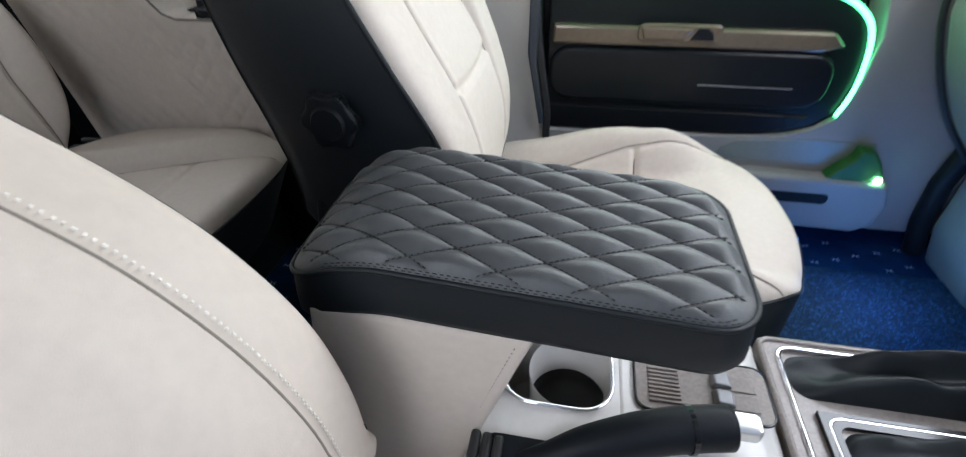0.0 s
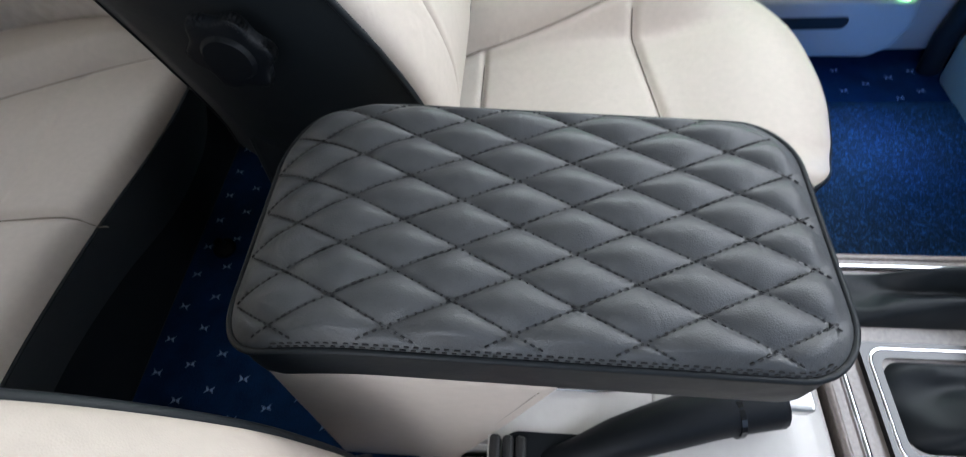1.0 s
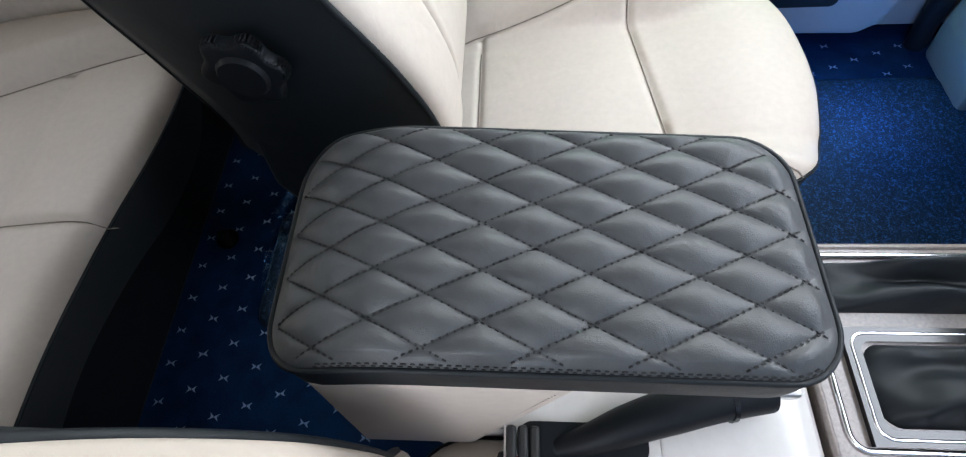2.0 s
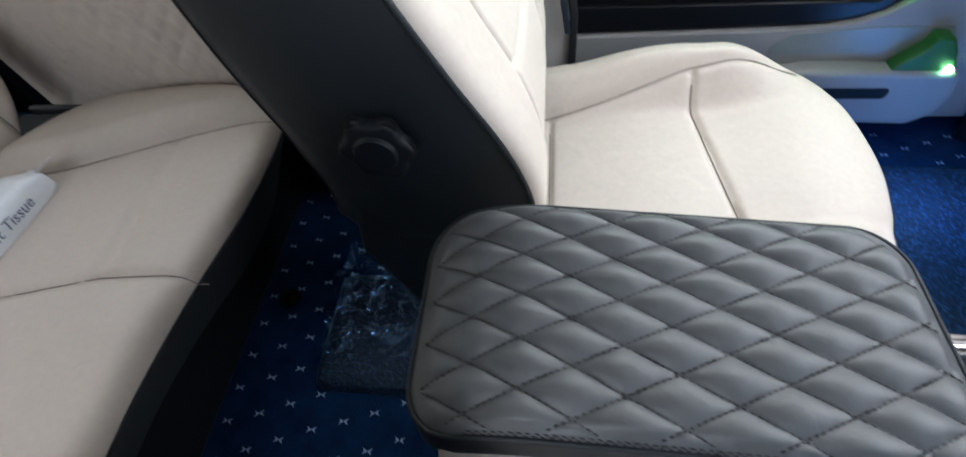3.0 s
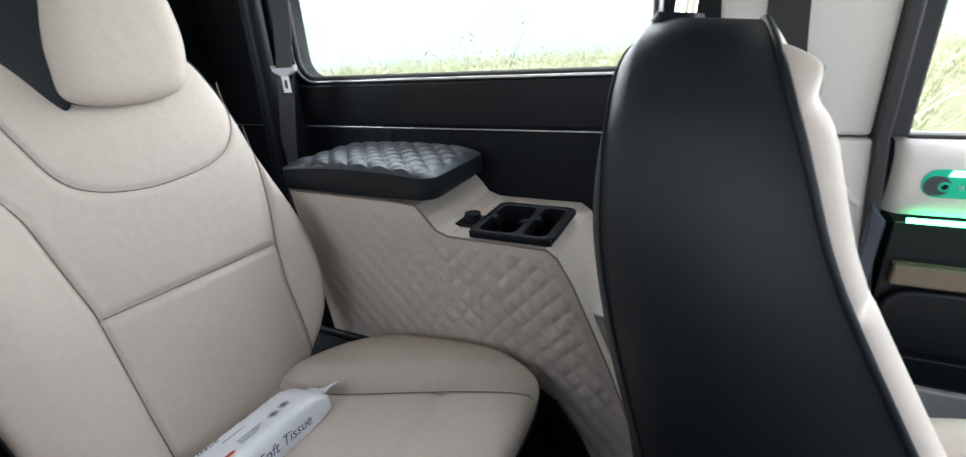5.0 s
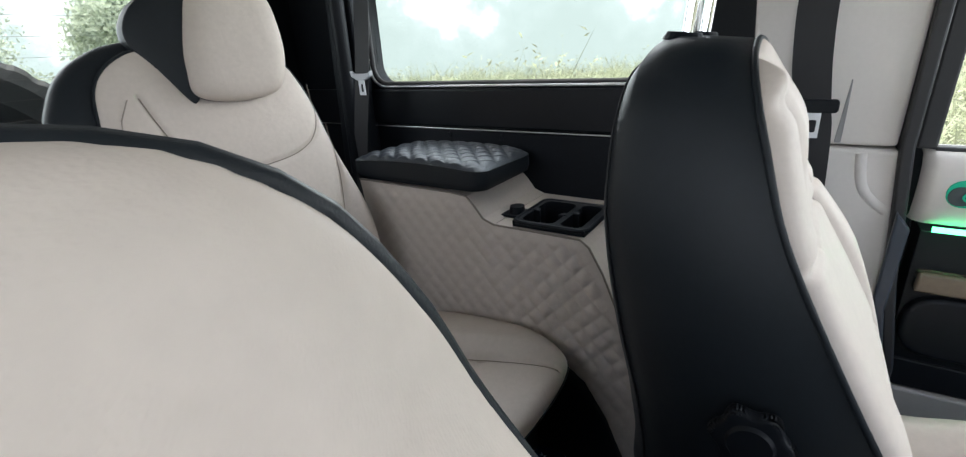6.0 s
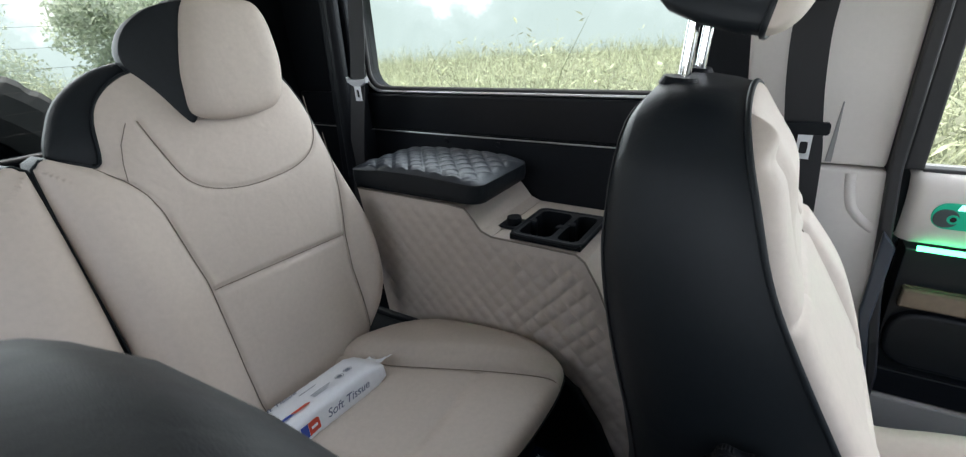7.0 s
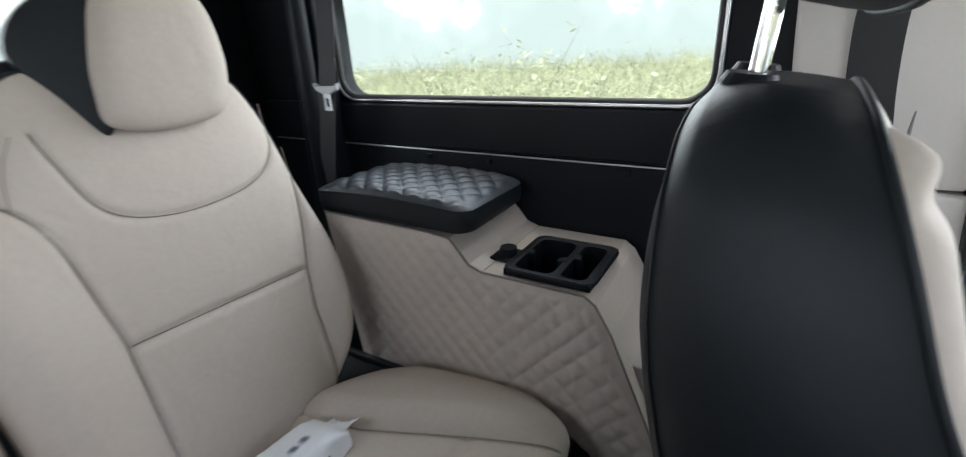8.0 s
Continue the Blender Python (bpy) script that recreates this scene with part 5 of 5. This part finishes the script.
def tissue_pack():
    pack = thing("tissue_pack", "white plastic pack of soft tissues lying on the rear seat", "tissue pack")
    # the pack's own frame: long side along y, tilted against the backrest
    m = pose(-1.000, 0.190, 0.337, 0, -14, -4)
    sx, sy, sz = 0.058, 0.152, 0.029
    bm = bmesh.new()
    ny = 22
    rings = []
    for j in range(ny + 1):
        v = 2 * j / ny - 1
        pinch = 1 - 0.35 * step(0.80, 1.0, abs(v))
        loop = []
        for i in range(28):
            a = 2 * math.pi * i / 28
            ca, sa = math.cos(a), math.sin(a)
            ex = abs(ca) ** 0.35 * (1 if ca > 0 else -1)
            ez = abs(sa) ** 0.45 * (1 if sa > 0 else -1)
            crinkle = 0.0022 * noise.noise((v * 9, i * 0.7, 2.0)) + 0.0012 * noise.noise((v * 31, i * 1.3, 7.0))
            loop.append(bm.verts.new(m @ Vector(((sx + crinkle) * ex, sy * v * (1 + 0.012 * noise.noise((i * 0.9, v, 5))), (sz * pinch + crinkle) * ez))))
        rings.append(loop)
    for lo, hi in zip(rings, rings[1:]):
        for i in range(28):
            bm.faces.new((lo[i], lo[(i + 1) % 28], hi[(i + 1) % 28], hi[i]))
    bm.faces.new(rings[0])
    bm.faces.new(rings[-1])
    wrap = part("wrapper", bm, PAPER, pack, "crinkled white film wrapper", smooth=True)

    # crimped film ends, bent and uneven
    for sg in (-1, 1):
        verts, n = [], 15
        for k in range(n):
            u = 2 * k / (n - 1) - 1
            for t, (out, up) in enumerate(((-0.002, 0.004), (0.010, 0.006), (0.022, 0.004))):
                jag = 0.004 * noise.noise((k * 0.9, sg * 3.0, 1.0)) * t
                verts.append(m @ Vector((sx * 0.96 * u, sg * (sy + out + jag + 0.006 * t * abs(u)), up + sz * 0.55 * u * abs(u) * (1 if sg > 0 else 0.6) + 0.003 * (k % 2) + 0.004 * noise.noise((k * 0.7, t, 9)))))
        fin = [(k * 3 + t, k * 3 + t + 1, k * 3 + t + 4, k * 3 + t + 3) for k in range(n - 1) for t in range(2)]
        mesh_object("film_end", verts, fin, PAPER, wrap, "crimped film end", smooth=False)

    def card(name, pts, mat, h, face="top", label=""):
        """A flat print on the wrapper; pts in the pack's own x and y, or y and z on its front side."""
        if face == "top":
            v = [m @ Vector((x, y, sz + 0.0012 + h)) for x, y in pts]
        else:
            v = [m @ Vector((sx + 0.001 + h, y, z)) for y, z in pts]
        return mesh_object(name, v, [tuple(range(len(v)))], mat, wrap, label, smooth=False)

    def words(text, size, at, face):
        cu = bpy.data.curves.new("lettering", "FONT")
        cu.body, cu.size, cu.shear, cu.extrude = text, size, 0.35, 0.0001
        cu.materials.append(INK)
        ob = new("lettering", cu)
        ob.parent = wrap
        if face == "front":
            ob.matrix_world = m @ Matrix.Translation(at) @ pose(0, 0, 0, 90, 0, 90)
        else:
            ob.matrix_world = m @ Matrix.Translation(at) @ pose(0, 0, 0, 0, 0, 90)
        return ob

    words("Soft Tissue", 0.0235, (sx + 0.0022, 0.000, -0.006), "front")
    words("Soft Tissue", 0.0190, (-0.030, -0.085, sz + 0.0024), "top")
    card("blue_patch", [(-0.058, -0.013), (-0.043, -0.013), (-0.040, 0.012), (-0.055, 0.012)], BLUE, 0.0012, "front")
    card("red_patch", [(-0.0425, -0.013), (-0.018, -0.010), (-0.016, 0.010), (-0.020, 0.013), (-0.0395, 0.012)], RED, 0.0012, "front")
    card("pale_bar", [(-0.036, -0.003), (-0.022, -0.002), (-0.022, 0.003), (-0.036, 0.002)], PAPER, 0.0018, "front")
    card("pale_patch", [(-0.072, -0.013), (-0.062, -0.013), (-0.062, -0.006), (-0.072, -0.006)], SWITCH, 0.0012, "front")
    card("blue_patch", [(0.026, -0.072), (0.035, -0.072), (0.035, -0.044), (0.026, -0.050)], BLUE, 0.0012)
    card("red_patch", [(0.026, -0.049), (0.035, -0.043), (0.035, -0.012), (0.030, -0.008), (0.026, -0.016)], RED, 0.0012)
    card("red_patch", [(0.012, -0.130), (0.026, -0.130), (0.026, -0.112), (0.012, -0.112)], RED, 0.0012)
    card("blue_patch", [(0.012, -0.137), (0.026, -0.137), (0.026, -0.131), (0.012, -0.131)], BLUE, 0.0012)
    for cx, cy in ((0.016, 0.072), (0.012, 0.096)):
        for r0, r1 in ((0.0095, 0.0080), (0.0062, 0.0)):
            rim = [(cx + r0 * math.cos(2 * math.pi * k / 20), cy + r0 * math.sin(2 * math.pi * k / 20)) for k in range(20)]
            if r1:
                v = [m @ Vector((px, py, sz + 0.0024)) for px, py in rim] + [m @ Vector((cx + (px - cx) * r1 / r0, cy + (py - cy) * r1 / r0, sz + 0.0024)) for px, py in rim]
                mesh_object("round_mark", v, [(k, (k + 1) % 20, 20 + (k + 1) % 20, 20 + k) for k in range(20)], PRINT, wrap, smooth=False)
            else:
                card("round_mark", rim, PRINT, 0.0012)
    for k in range(3):
        card("print_bar", [(0.012 + k * 0.006, 0.004), (0.0145 + k * 0.006, 0.004), (0.0145 + k * 0.006, 0.050 - 0.006 * k), (0.012 + k * 0.006, 0.050 - 0.006 * k)], PRINT, 0.0012)
    card("print_bar", [(-0.016, -0.005), (-0.0135, -0.005), (-0.0135, 0.034), (-0.016, 0.034)], PRINT, 0.0012)
    for y in (-0.100, -0.080, -0.140):
        card("print_bar", [(0.050, y), (0.052, y), (0.052, y + 0.012), (0.050, y + 0.012)], INK, 0.0004)
    return pack


tissue_pack()


# ---- floor details ----
def floor_marks(name, x0, x1, y0, y1, z, label):
    """Small bow-shaped prints on a slanting lattice."""
    verts, faces = [], []
    rng = random.Random(7)
    wing = ((0.06, 0.10), (0.95, 0.62), (0.62, 0.12), (0.62, -0.12), (0.95, -0.62), (0.06, -0.10))
    for i in range(-40, 41):
        for j in range(-40, 41):
            cx, cy = -0.622 + 0.054 * i + rng.uniform(-0.002, 0.002), 0.195 + 0.064 * j + 0.020 * i + rng.uniform(-0.002, 0.002)
            t = rng.uniform(-0.2, 0.2)
            if not (x0 < cx < x1 and y0 < cy < y1):
                continue
            for sg in (-1, 1):
                o = len(verts)
                for a, b in wing:
                    a, b = 0.0098 * sg * a, 0.0098 * b
                    verts.append((cx + a * math.cos(t) - b * math.sin(t), cy + a * math.sin(t) + b * math.cos(t), z))
                faces += [(o, o + 1, o + 2), (o, o + 2, o + 3, o + 5), (o + 3, o + 4, o + 5)]
    return tagged(mesh_object(name, verts, faces, MARK, smooth=False), label, "print", kind="stuff")


floor_marks("floor_print", -0.80, -0.26, -0.12, 0.58, FLOOR + 0.0025, "small pale bow prints on the rear footwell carpet")
floor_marks("floor_print", 0.530, 1.00, 0.712, 0.82, FLOOR + 0.0025, "small pale bow prints on the front footwell carpet")


def mat_piece(name, x0, x1, y0, y1, z, high, mat, label):
    o = Outline(rounded_rect(x0, x1, y0, y1, 0.03), ((x0 + x1) / 2, (y0 + y1) / 2), smooth=False)

    def pile(p, q, s):
        return z + high * max(0, 1 - s**16) + (0.003 * noise.noise((p * 160, q * 160, 1)) + 0.002 * noise.noise((p * 30, q * 30, 4))) * step(1.0, 0.93, s)

    return tagged(pad_top(name, o, 90, pile, flat_place, mat, None), label, "mat")


mat_piece("floor_mat", -0.535, -0.235, 0.115, 0.362, FLOOR + 0.001, 0.026, COIL_DARK, "thick dark blue-grey coil mat in the rear footwell")
mat_piece("floor_mat", 0.30, 0.98, 0.17, 0.704, FLOOR + 0.001, 0.010, COIL, "bright blue coil floor mat in front of the passenger seat")


def film_material():
    m = bpy.data.materials.new("clear_film")
    m.use_nodes = True
    n, l = m.node_tree.nodes, m.node_tree.links
    clear, shine, mix = n.new("ShaderNodeBsdfTransparent"), n.new("ShaderNodeBsdfGlossy"), n.new("ShaderNodeMixShader")
    shine.inputs["Roughness"].default_value = 0.10
    shine.inputs["Color"].default_value = (0.25, 0.55, 1.0, 1)
    mix.inputs[0].default_value = 0.10
    l.new(clear.outputs[0], mix.inputs[1])
    l.new(shine.outputs[0], mix.inputs[2])
    l.new(mix.outputs[0], n["Material Output"].inputs["Surface"])
    return m


def plastic_cover(x0, x1, y0, y1):
    """A crumpled clear film that lies loose on the mat."""
    nx, ny = 64, 84
    verts = []
    for i in range(nx + 1):
        for j in range(ny + 1):
            x, y = x0 + (x1 - x0) * i / nx, y0 + (y1 - y0) * j / ny
            x += 0.012 * noise.noise((y * 14, 3, 1)) * (1 if i in (0, nx) else 0)
            crease = 1 - abs(noise.noise((x * 17, y * 12, 5))) * 2.2
            fine = 1 - abs(noise.noise((x * 34, y * 28, 9))) * 2
            verts.append((x, y, FLOOR + 0.030 + 0.020 * max(0, crease) ** 2 + 0.005 * fine))
    m = ny + 1
    faces = [(i * m + j, (i + 1) * m + j, (i + 1) * m + j + 1, i * m + j + 1) for i in range(nx) for j in range(ny)]
    ob = mesh_object("plastic_cover", verts, faces, film_material(), smooth=False)
    ob.visible_shadow = False
    return tagged(ob, "crumpled clear plastic film lying over the floor mat", "plastic film")


plastic_cover(-0.53, -0.25, 0.17, 0.60)
bolt = thing("anchor_bolt", "dark steel anchor bolt on the rear footwell floor", "bolt")
part("stud", rod((-0.640, 0.300, FLOOR), (-0.640, 0.300, FLOOR + 0.030), 0.012, 0.009), GLOSS, bolt)
part("washer", rod((-0.640, 0.300, FLOOR), (-0.640, 0.300, FLOOR + 0.006), 0.022), GLOSS, bolt)

foot = thing("footwell_lamp", "small blue light under the dashboard end", "lamp")
part("lens", box(0.548, 0.556, 0.706, 0.712, 0.088, 0.094, 0.001), BLUE_LED, foot)
glow = new("footwell_light", bpy.data.lights.new("footwell_light", "POINT"))
glow.data.energy, glow.data.color, glow.data.shadow_soft_size = 0.56, (0.08, 0.32, 1.0), 0.06
glow.location = (0.68, 0.58, 0.15)


# ---- spare wheel ----
def spare_wheel():
    wheel = thing("spare_wheel", "black off-road spare tyre mounted outside the tailgate", "wheel")
    cx, cy, cz, R = -1.98, -0.05, 0.655, 0.39
    verts, faces, n = [], [], 192
    prof = [(0.24, -0.10), (0.29, -0.125), (0.345, -0.125), (0.375, -0.112), (R, -0.09), (R, -0.045), (R - 0.008, -0.04), (R - 0.008, -0.012), (R, -0.008), (R, 0.008), (R - 0.008, 0.012), (R - 0.008, 0.04), (R, 0.045), (R, 0.09), (0.375, 0.112), (0.345, 0.125), (0.29, 0.125), (0.24, 0.10)]
    m = len(prof)
    for k in range(n):
        a = 2 * math.pi * k / n
        for r, d in prof:
            lug = 0.005 if (k % 5 < 2 and r > 0.372) else 0.0
            verts.append((cx + d, cy + (r - lug) * math.cos(a), cz + (r - lug) * math.sin(a)))
    for k in range(n):
        for i in range(m - 1):
            faces.append((k * m + i, ((k + 1) % n) * m + i, ((k + 1) % n) * m + i + 1, k * m + i + 1))
    mesh_object("tyre", verts, faces, TYRE, wheel, "treaded black tyre", smooth=False)
    part("rim", rod((cx - 0.06, cy, cz), (cx + 0.06, cy, cz), 0.25, 0.24, 48), GLOSS, wheel, smooth=False)
    part("bracket", box(cx + 0.06, -1.80, cy - 0.06, cy + 0.06, cz - 0.06, cz + 0.06, 0.01), PLASTIC, wheel)
    return wheel


spare_wheel()

# car's outer skin below the windows, so that the cabin stands on the ground
chassis = thing("car_body", "black lower body of the parked off-road car", "car body")
part("underbody", box(-1.82, 1.9, -0.90, 0.90, GROUND + 0.22, FLOOR - 0.055, 0.03), BODY, chassis)
part("bonnet", box(1.09, 2.1, -0.80, 0.80, 0.05, 0.70, 0.06, 3), BODY, chassis)
for wx in (-1.05, 1.55):
    for wy in (-0.80, 0.80):
        part("wheel", rod((wx, wy - 0.12, GROUND + 0.38), (wx, wy + 0.12, GROUND + 0.38), 0.38, None, 40), TYRE, chassis)

# ---- land outside ----
SOIL = material("field_soil", (0.13, 0.14, 0.085), 0.95, bump=0.8, bump_scale=6, vary=0.4, vary_scale=0.6)
GRASS = material("yellow_green_weeds", (0.37, 0.395, 0.275), 0.8, vary=0.35, vary_scale=0.8)
gn, gl = GRASS.node_tree.nodes, GRASS.node_tree.links
isle, hue = gn.new("ShaderNodeNewGeometry"), gn.new("ShaderNodeHueSaturation")
old = gn["Principled BSDF"].inputs["Base Color"].links[0].from_socket
vary_range = gn.new("ShaderNodeMapRange")
vary_range.inputs["To Min"].default_value, vary_range.inputs["To Max"].default_value = 0.5, 1.6
gl.new(isle.outputs["Random Per Island"], vary_range.inputs["Value"])
gl.new(vary_range.outputs[0], hue.inputs["Value"])
gl.new(old, hue.inputs["Color"])
gl.new(hue.outputs[0], gn["Principled BSDF"].inputs["Base Color"])
# Leaf colour bleached well past its own green to stand for distance haze.
HAZED_LEAF = material("hazed_leaves", (0.52, 0.57, 0.47), 0.8, vary=0.25, vary_scale=1.2)
BARK = material("grey_bark", (0.12, 0.10, 0.08), 0.9, bump=0.5, bump_scale=20)


def let_through(m, share):
    """Thin leaves pass part of the light."""
    n, l = m.node_tree.nodes, m.node_tree.links
    b, thin, mix = n["Principled BSDF"], n.new("ShaderNodeBsdfTranslucent"), n.new("ShaderNodeMixShader")
    mix.inputs[0].default_value = share
    l.new(b.inputs["Base Color"].links[0].from_socket, thin.inputs["Color"])
    l.new(b.outputs[0], mix.inputs[1])
    l.new(thin.outputs[0], mix.inputs[2])
    l.new(mix.outputs[0], n["Material Output"].inputs["Surface"])


let_through(GRASS, 0.45)
let_through(HAZED_LEAF, 0.5)


def lie(x, y):
    """The field's height."""
    far = max(0.0, math.hypot(x, y) - 4)
    return GROUND - 0.012 * min(far, 60) + 0.25 * noise.noise((x * 0.09, y * 0.09, 4)) * step(3, 9, math.hypot(x, y))


def field():
    radii = [0, 1.5, 3, 4.5, 6, 8, 10, 13, 17, 22, 30, 45, 80, 200, 900, 3000]
    n, verts, faces = 72, [], []
    for r in radii:
        for k in range(n):
            a = 2 * math.pi * k / n
            x, y = r * math.cos(a), r * math.sin(a)
            verts.append((x, y, lie(x, y)))
    for i in range(len(radii) - 1):
        for k in range(n):
            faces.append((i * n + k, i * n + (k + 1) % n, (i + 1) * n + (k + 1) % n, (i + 1) * n + k))
    return tagged(mesh_object("ground", verts, faces, SOIL), "overgrown grassy field round the car", "ground", kind="structure")


field()


def weeds(count=22000):
    """Tall leafy weeds and grass to the left of and behind the car."""
    rng = np.random.RandomState(11)
    verts, faces = [], []

    def blade(x, y, z, dx, dy, dz, w, t):
        """A bent leaf from (x, y, z)."""
        o = len(verts)
        sx, sy = w * math.cos(t), w * math.sin(t)
        verts.extend([(x, y, z), (x + 0.5 * dx + sx, y + 0.5 * dy + sy, z + 0.62 * dz), (x + 0.5 * dx - sx, y + 0.5 * dy - sy, z + 0.62 * dz), (x + dx, y + dy, z + dz)])
        faces.extend([(o, o + 1, o + 2), (o + 1, o + 3, o + 2)])

    for k in range(count):
        a = rng.uniform(radians(35), radians(195))
        r = (3.6 if a > radians(72) else 15.0) + 34.0 * rng.rand() ** 1.6
        x, y = -0.5 + r * math.cos(a), r * math.sin(a)
        if abs(y) < 1.6 and x > -3.2:
            continue
        g = lie(x, y)
        lush = 0.5 + 0.5 * noise.noise((x * 0.45, y * 0.45, 9)) + 0.35 * noise.noise((x * 1.7, y * 1.7, 3))
        h = (0.34 + 0.80 * rng.rand() ** 2.4) * (0.25 + 1.5 * max(0.0, lush))
        lx, ly = rng.uniform(-0.6, 0.6, 2) * h
        t = rng.uniform(0, 2 * math.pi)
        blade(x, y, g - 0.03, lx, ly, h, 0.006, t)
        for q in range(3):
            u = rng.uniform(0, 2 * math.pi)
            s = h * (0.35 + 0.6 * rng.rand())
            f = rng.uniform(0.3, 1.1)
            blade(x + 0.04 * math.cos(u), y + 0.04 * math.sin(u), g - 0.02, s * f * math.cos(u), s * f * math.sin(u), s, 0.007 + 0.008 * rng.rand(), u + 1.57)
        for q in range(13):
            b = 0.15 + 0.85 * rng.rand()
            px, py, pz = x + lx * b * b, y + ly * b * b, g + h * b
            u = rng.uniform(0, 2 * math.pi)
            s = 0.05 + 0.09 * rng.rand()
            blade(px, py, pz, s * math.cos(u), s * math.sin(u), s * rng.uniform(-0.3, 0.7), 0.011 + 0.016 * rng.rand(), u + 1.57)
    return tagged(mesh_object("weeds", verts, faces, GRASS, smooth=False), "tall yellow-green weeds and grass in the field", "grass", kind="stuff")


weeds()


def bush(name, x, y, high, wide, seed, leaves=24000):
    tree = thing(name, "leafy green tree standing in the misty field", "tree", "trees")
    rng = np.random.RandomState(seed)
    g = lie(x, y)
    trunk = bmesh.new()
    bmesh.ops.create_cone(trunk, cap_ends=True, segments=9, radius1=0.13, radius2=0.04, depth=high * 0.8, matrix=Matrix.Translation((x, y, g + high * 0.38)))
    part("trunk", trunk, BARK, tree, smooth=True)
    verts, faces = [], []
    blobs = [(rng.normal(0, wide * 0.42), rng.normal(0, wide * 0.42), high * (0.12 + 0.80 * rng.rand() ** 1.2), wide * (0.24 + 0.26 * rng.rand())) for _ in range(30)]
    for k in range(leaves):
        bx, by, bz, br = blobs[rng.randint(len(blobs))]
        d = rng.normal(0, 1, 3)
        d *= br * rng.rand() ** 0.4 / np.linalg.norm(d)
        cx, cy, cz = x + bx + d[0], y + by + d[1], g + max(0.1, bz + 0.9 * d[2])
        s = 0.04 + 0.06 * rng.rand()
        u, w = rng.normal(0, 1, 3), rng.normal(0, 1, 3)
        u *= s / np.linalg.norm(u)
        w *= 0.55 * s / np.linalg.norm(w)
        o = len(verts)
        verts += [(cx - u[0], cy - u[1], cz - u[2]), (cx + w[0], cy + w[1], cz + w[2]), (cx + u[0], cy + u[1], cz + u[2]), (cx - w[0], cy - w[1], cz - w[2])]
        faces.append((o, o + 1, o + 2, o + 3))
    mesh_object("crown", verts, faces, HAZED_LEAF, tree, smooth=False)
    return tree


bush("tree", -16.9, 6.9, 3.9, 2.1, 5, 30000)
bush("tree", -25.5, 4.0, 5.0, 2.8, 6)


# tree line far off; its mist and brightness are painted into a glowing sheet
def mist_material():
    m = bpy.data.materials.new("painted_mist")
    m.use_nodes = True
    n, l = m.node_tree.nodes, m.node_tree.links
    n.remove(n["Principled BSDF"])
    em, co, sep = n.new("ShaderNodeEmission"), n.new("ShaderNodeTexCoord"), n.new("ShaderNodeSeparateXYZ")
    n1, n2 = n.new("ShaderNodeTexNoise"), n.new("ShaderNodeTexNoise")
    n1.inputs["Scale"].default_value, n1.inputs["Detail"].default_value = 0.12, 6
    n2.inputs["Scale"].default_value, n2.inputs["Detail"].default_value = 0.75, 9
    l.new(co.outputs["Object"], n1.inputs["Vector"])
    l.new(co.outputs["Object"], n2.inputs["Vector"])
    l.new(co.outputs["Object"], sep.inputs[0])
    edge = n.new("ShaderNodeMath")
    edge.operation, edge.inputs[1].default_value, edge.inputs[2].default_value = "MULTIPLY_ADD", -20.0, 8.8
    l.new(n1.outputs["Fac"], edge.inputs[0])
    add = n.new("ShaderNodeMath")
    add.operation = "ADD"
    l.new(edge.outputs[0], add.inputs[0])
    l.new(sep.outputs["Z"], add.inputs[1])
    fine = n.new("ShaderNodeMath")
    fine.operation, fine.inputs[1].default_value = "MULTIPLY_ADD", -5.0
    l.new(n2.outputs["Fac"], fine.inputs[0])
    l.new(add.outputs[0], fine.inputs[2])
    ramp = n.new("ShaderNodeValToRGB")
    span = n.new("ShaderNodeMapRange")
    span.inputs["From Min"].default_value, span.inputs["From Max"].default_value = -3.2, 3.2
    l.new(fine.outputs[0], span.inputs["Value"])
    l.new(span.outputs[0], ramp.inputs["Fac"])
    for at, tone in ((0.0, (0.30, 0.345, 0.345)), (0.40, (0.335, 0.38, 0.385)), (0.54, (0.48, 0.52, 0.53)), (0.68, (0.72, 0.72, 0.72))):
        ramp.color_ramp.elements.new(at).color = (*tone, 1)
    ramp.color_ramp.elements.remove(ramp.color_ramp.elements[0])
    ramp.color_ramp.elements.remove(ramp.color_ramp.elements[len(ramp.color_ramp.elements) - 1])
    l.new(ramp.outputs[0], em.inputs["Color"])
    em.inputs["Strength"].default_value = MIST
    l.new(em.outputs[0], n["Material Output"].inputs[0])
    return m


def backdrop():
    verts, faces, n = [], [], 60
    for k in range(n + 1):
        a = radians(8) + radians(222) * k / n
        for z in (-3, 22):
            verts.append((34 * math.cos(a), 34 * math.sin(a), z))
    for k in range(n):
        faces.append((2 * k, 2 * k + 2, 2 * k + 3, 2 * k + 1))
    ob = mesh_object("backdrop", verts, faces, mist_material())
    return tagged(ob, "glowing backdrop painted as a pale misty tree line", "backdrop", kind="structure")


backdrop()
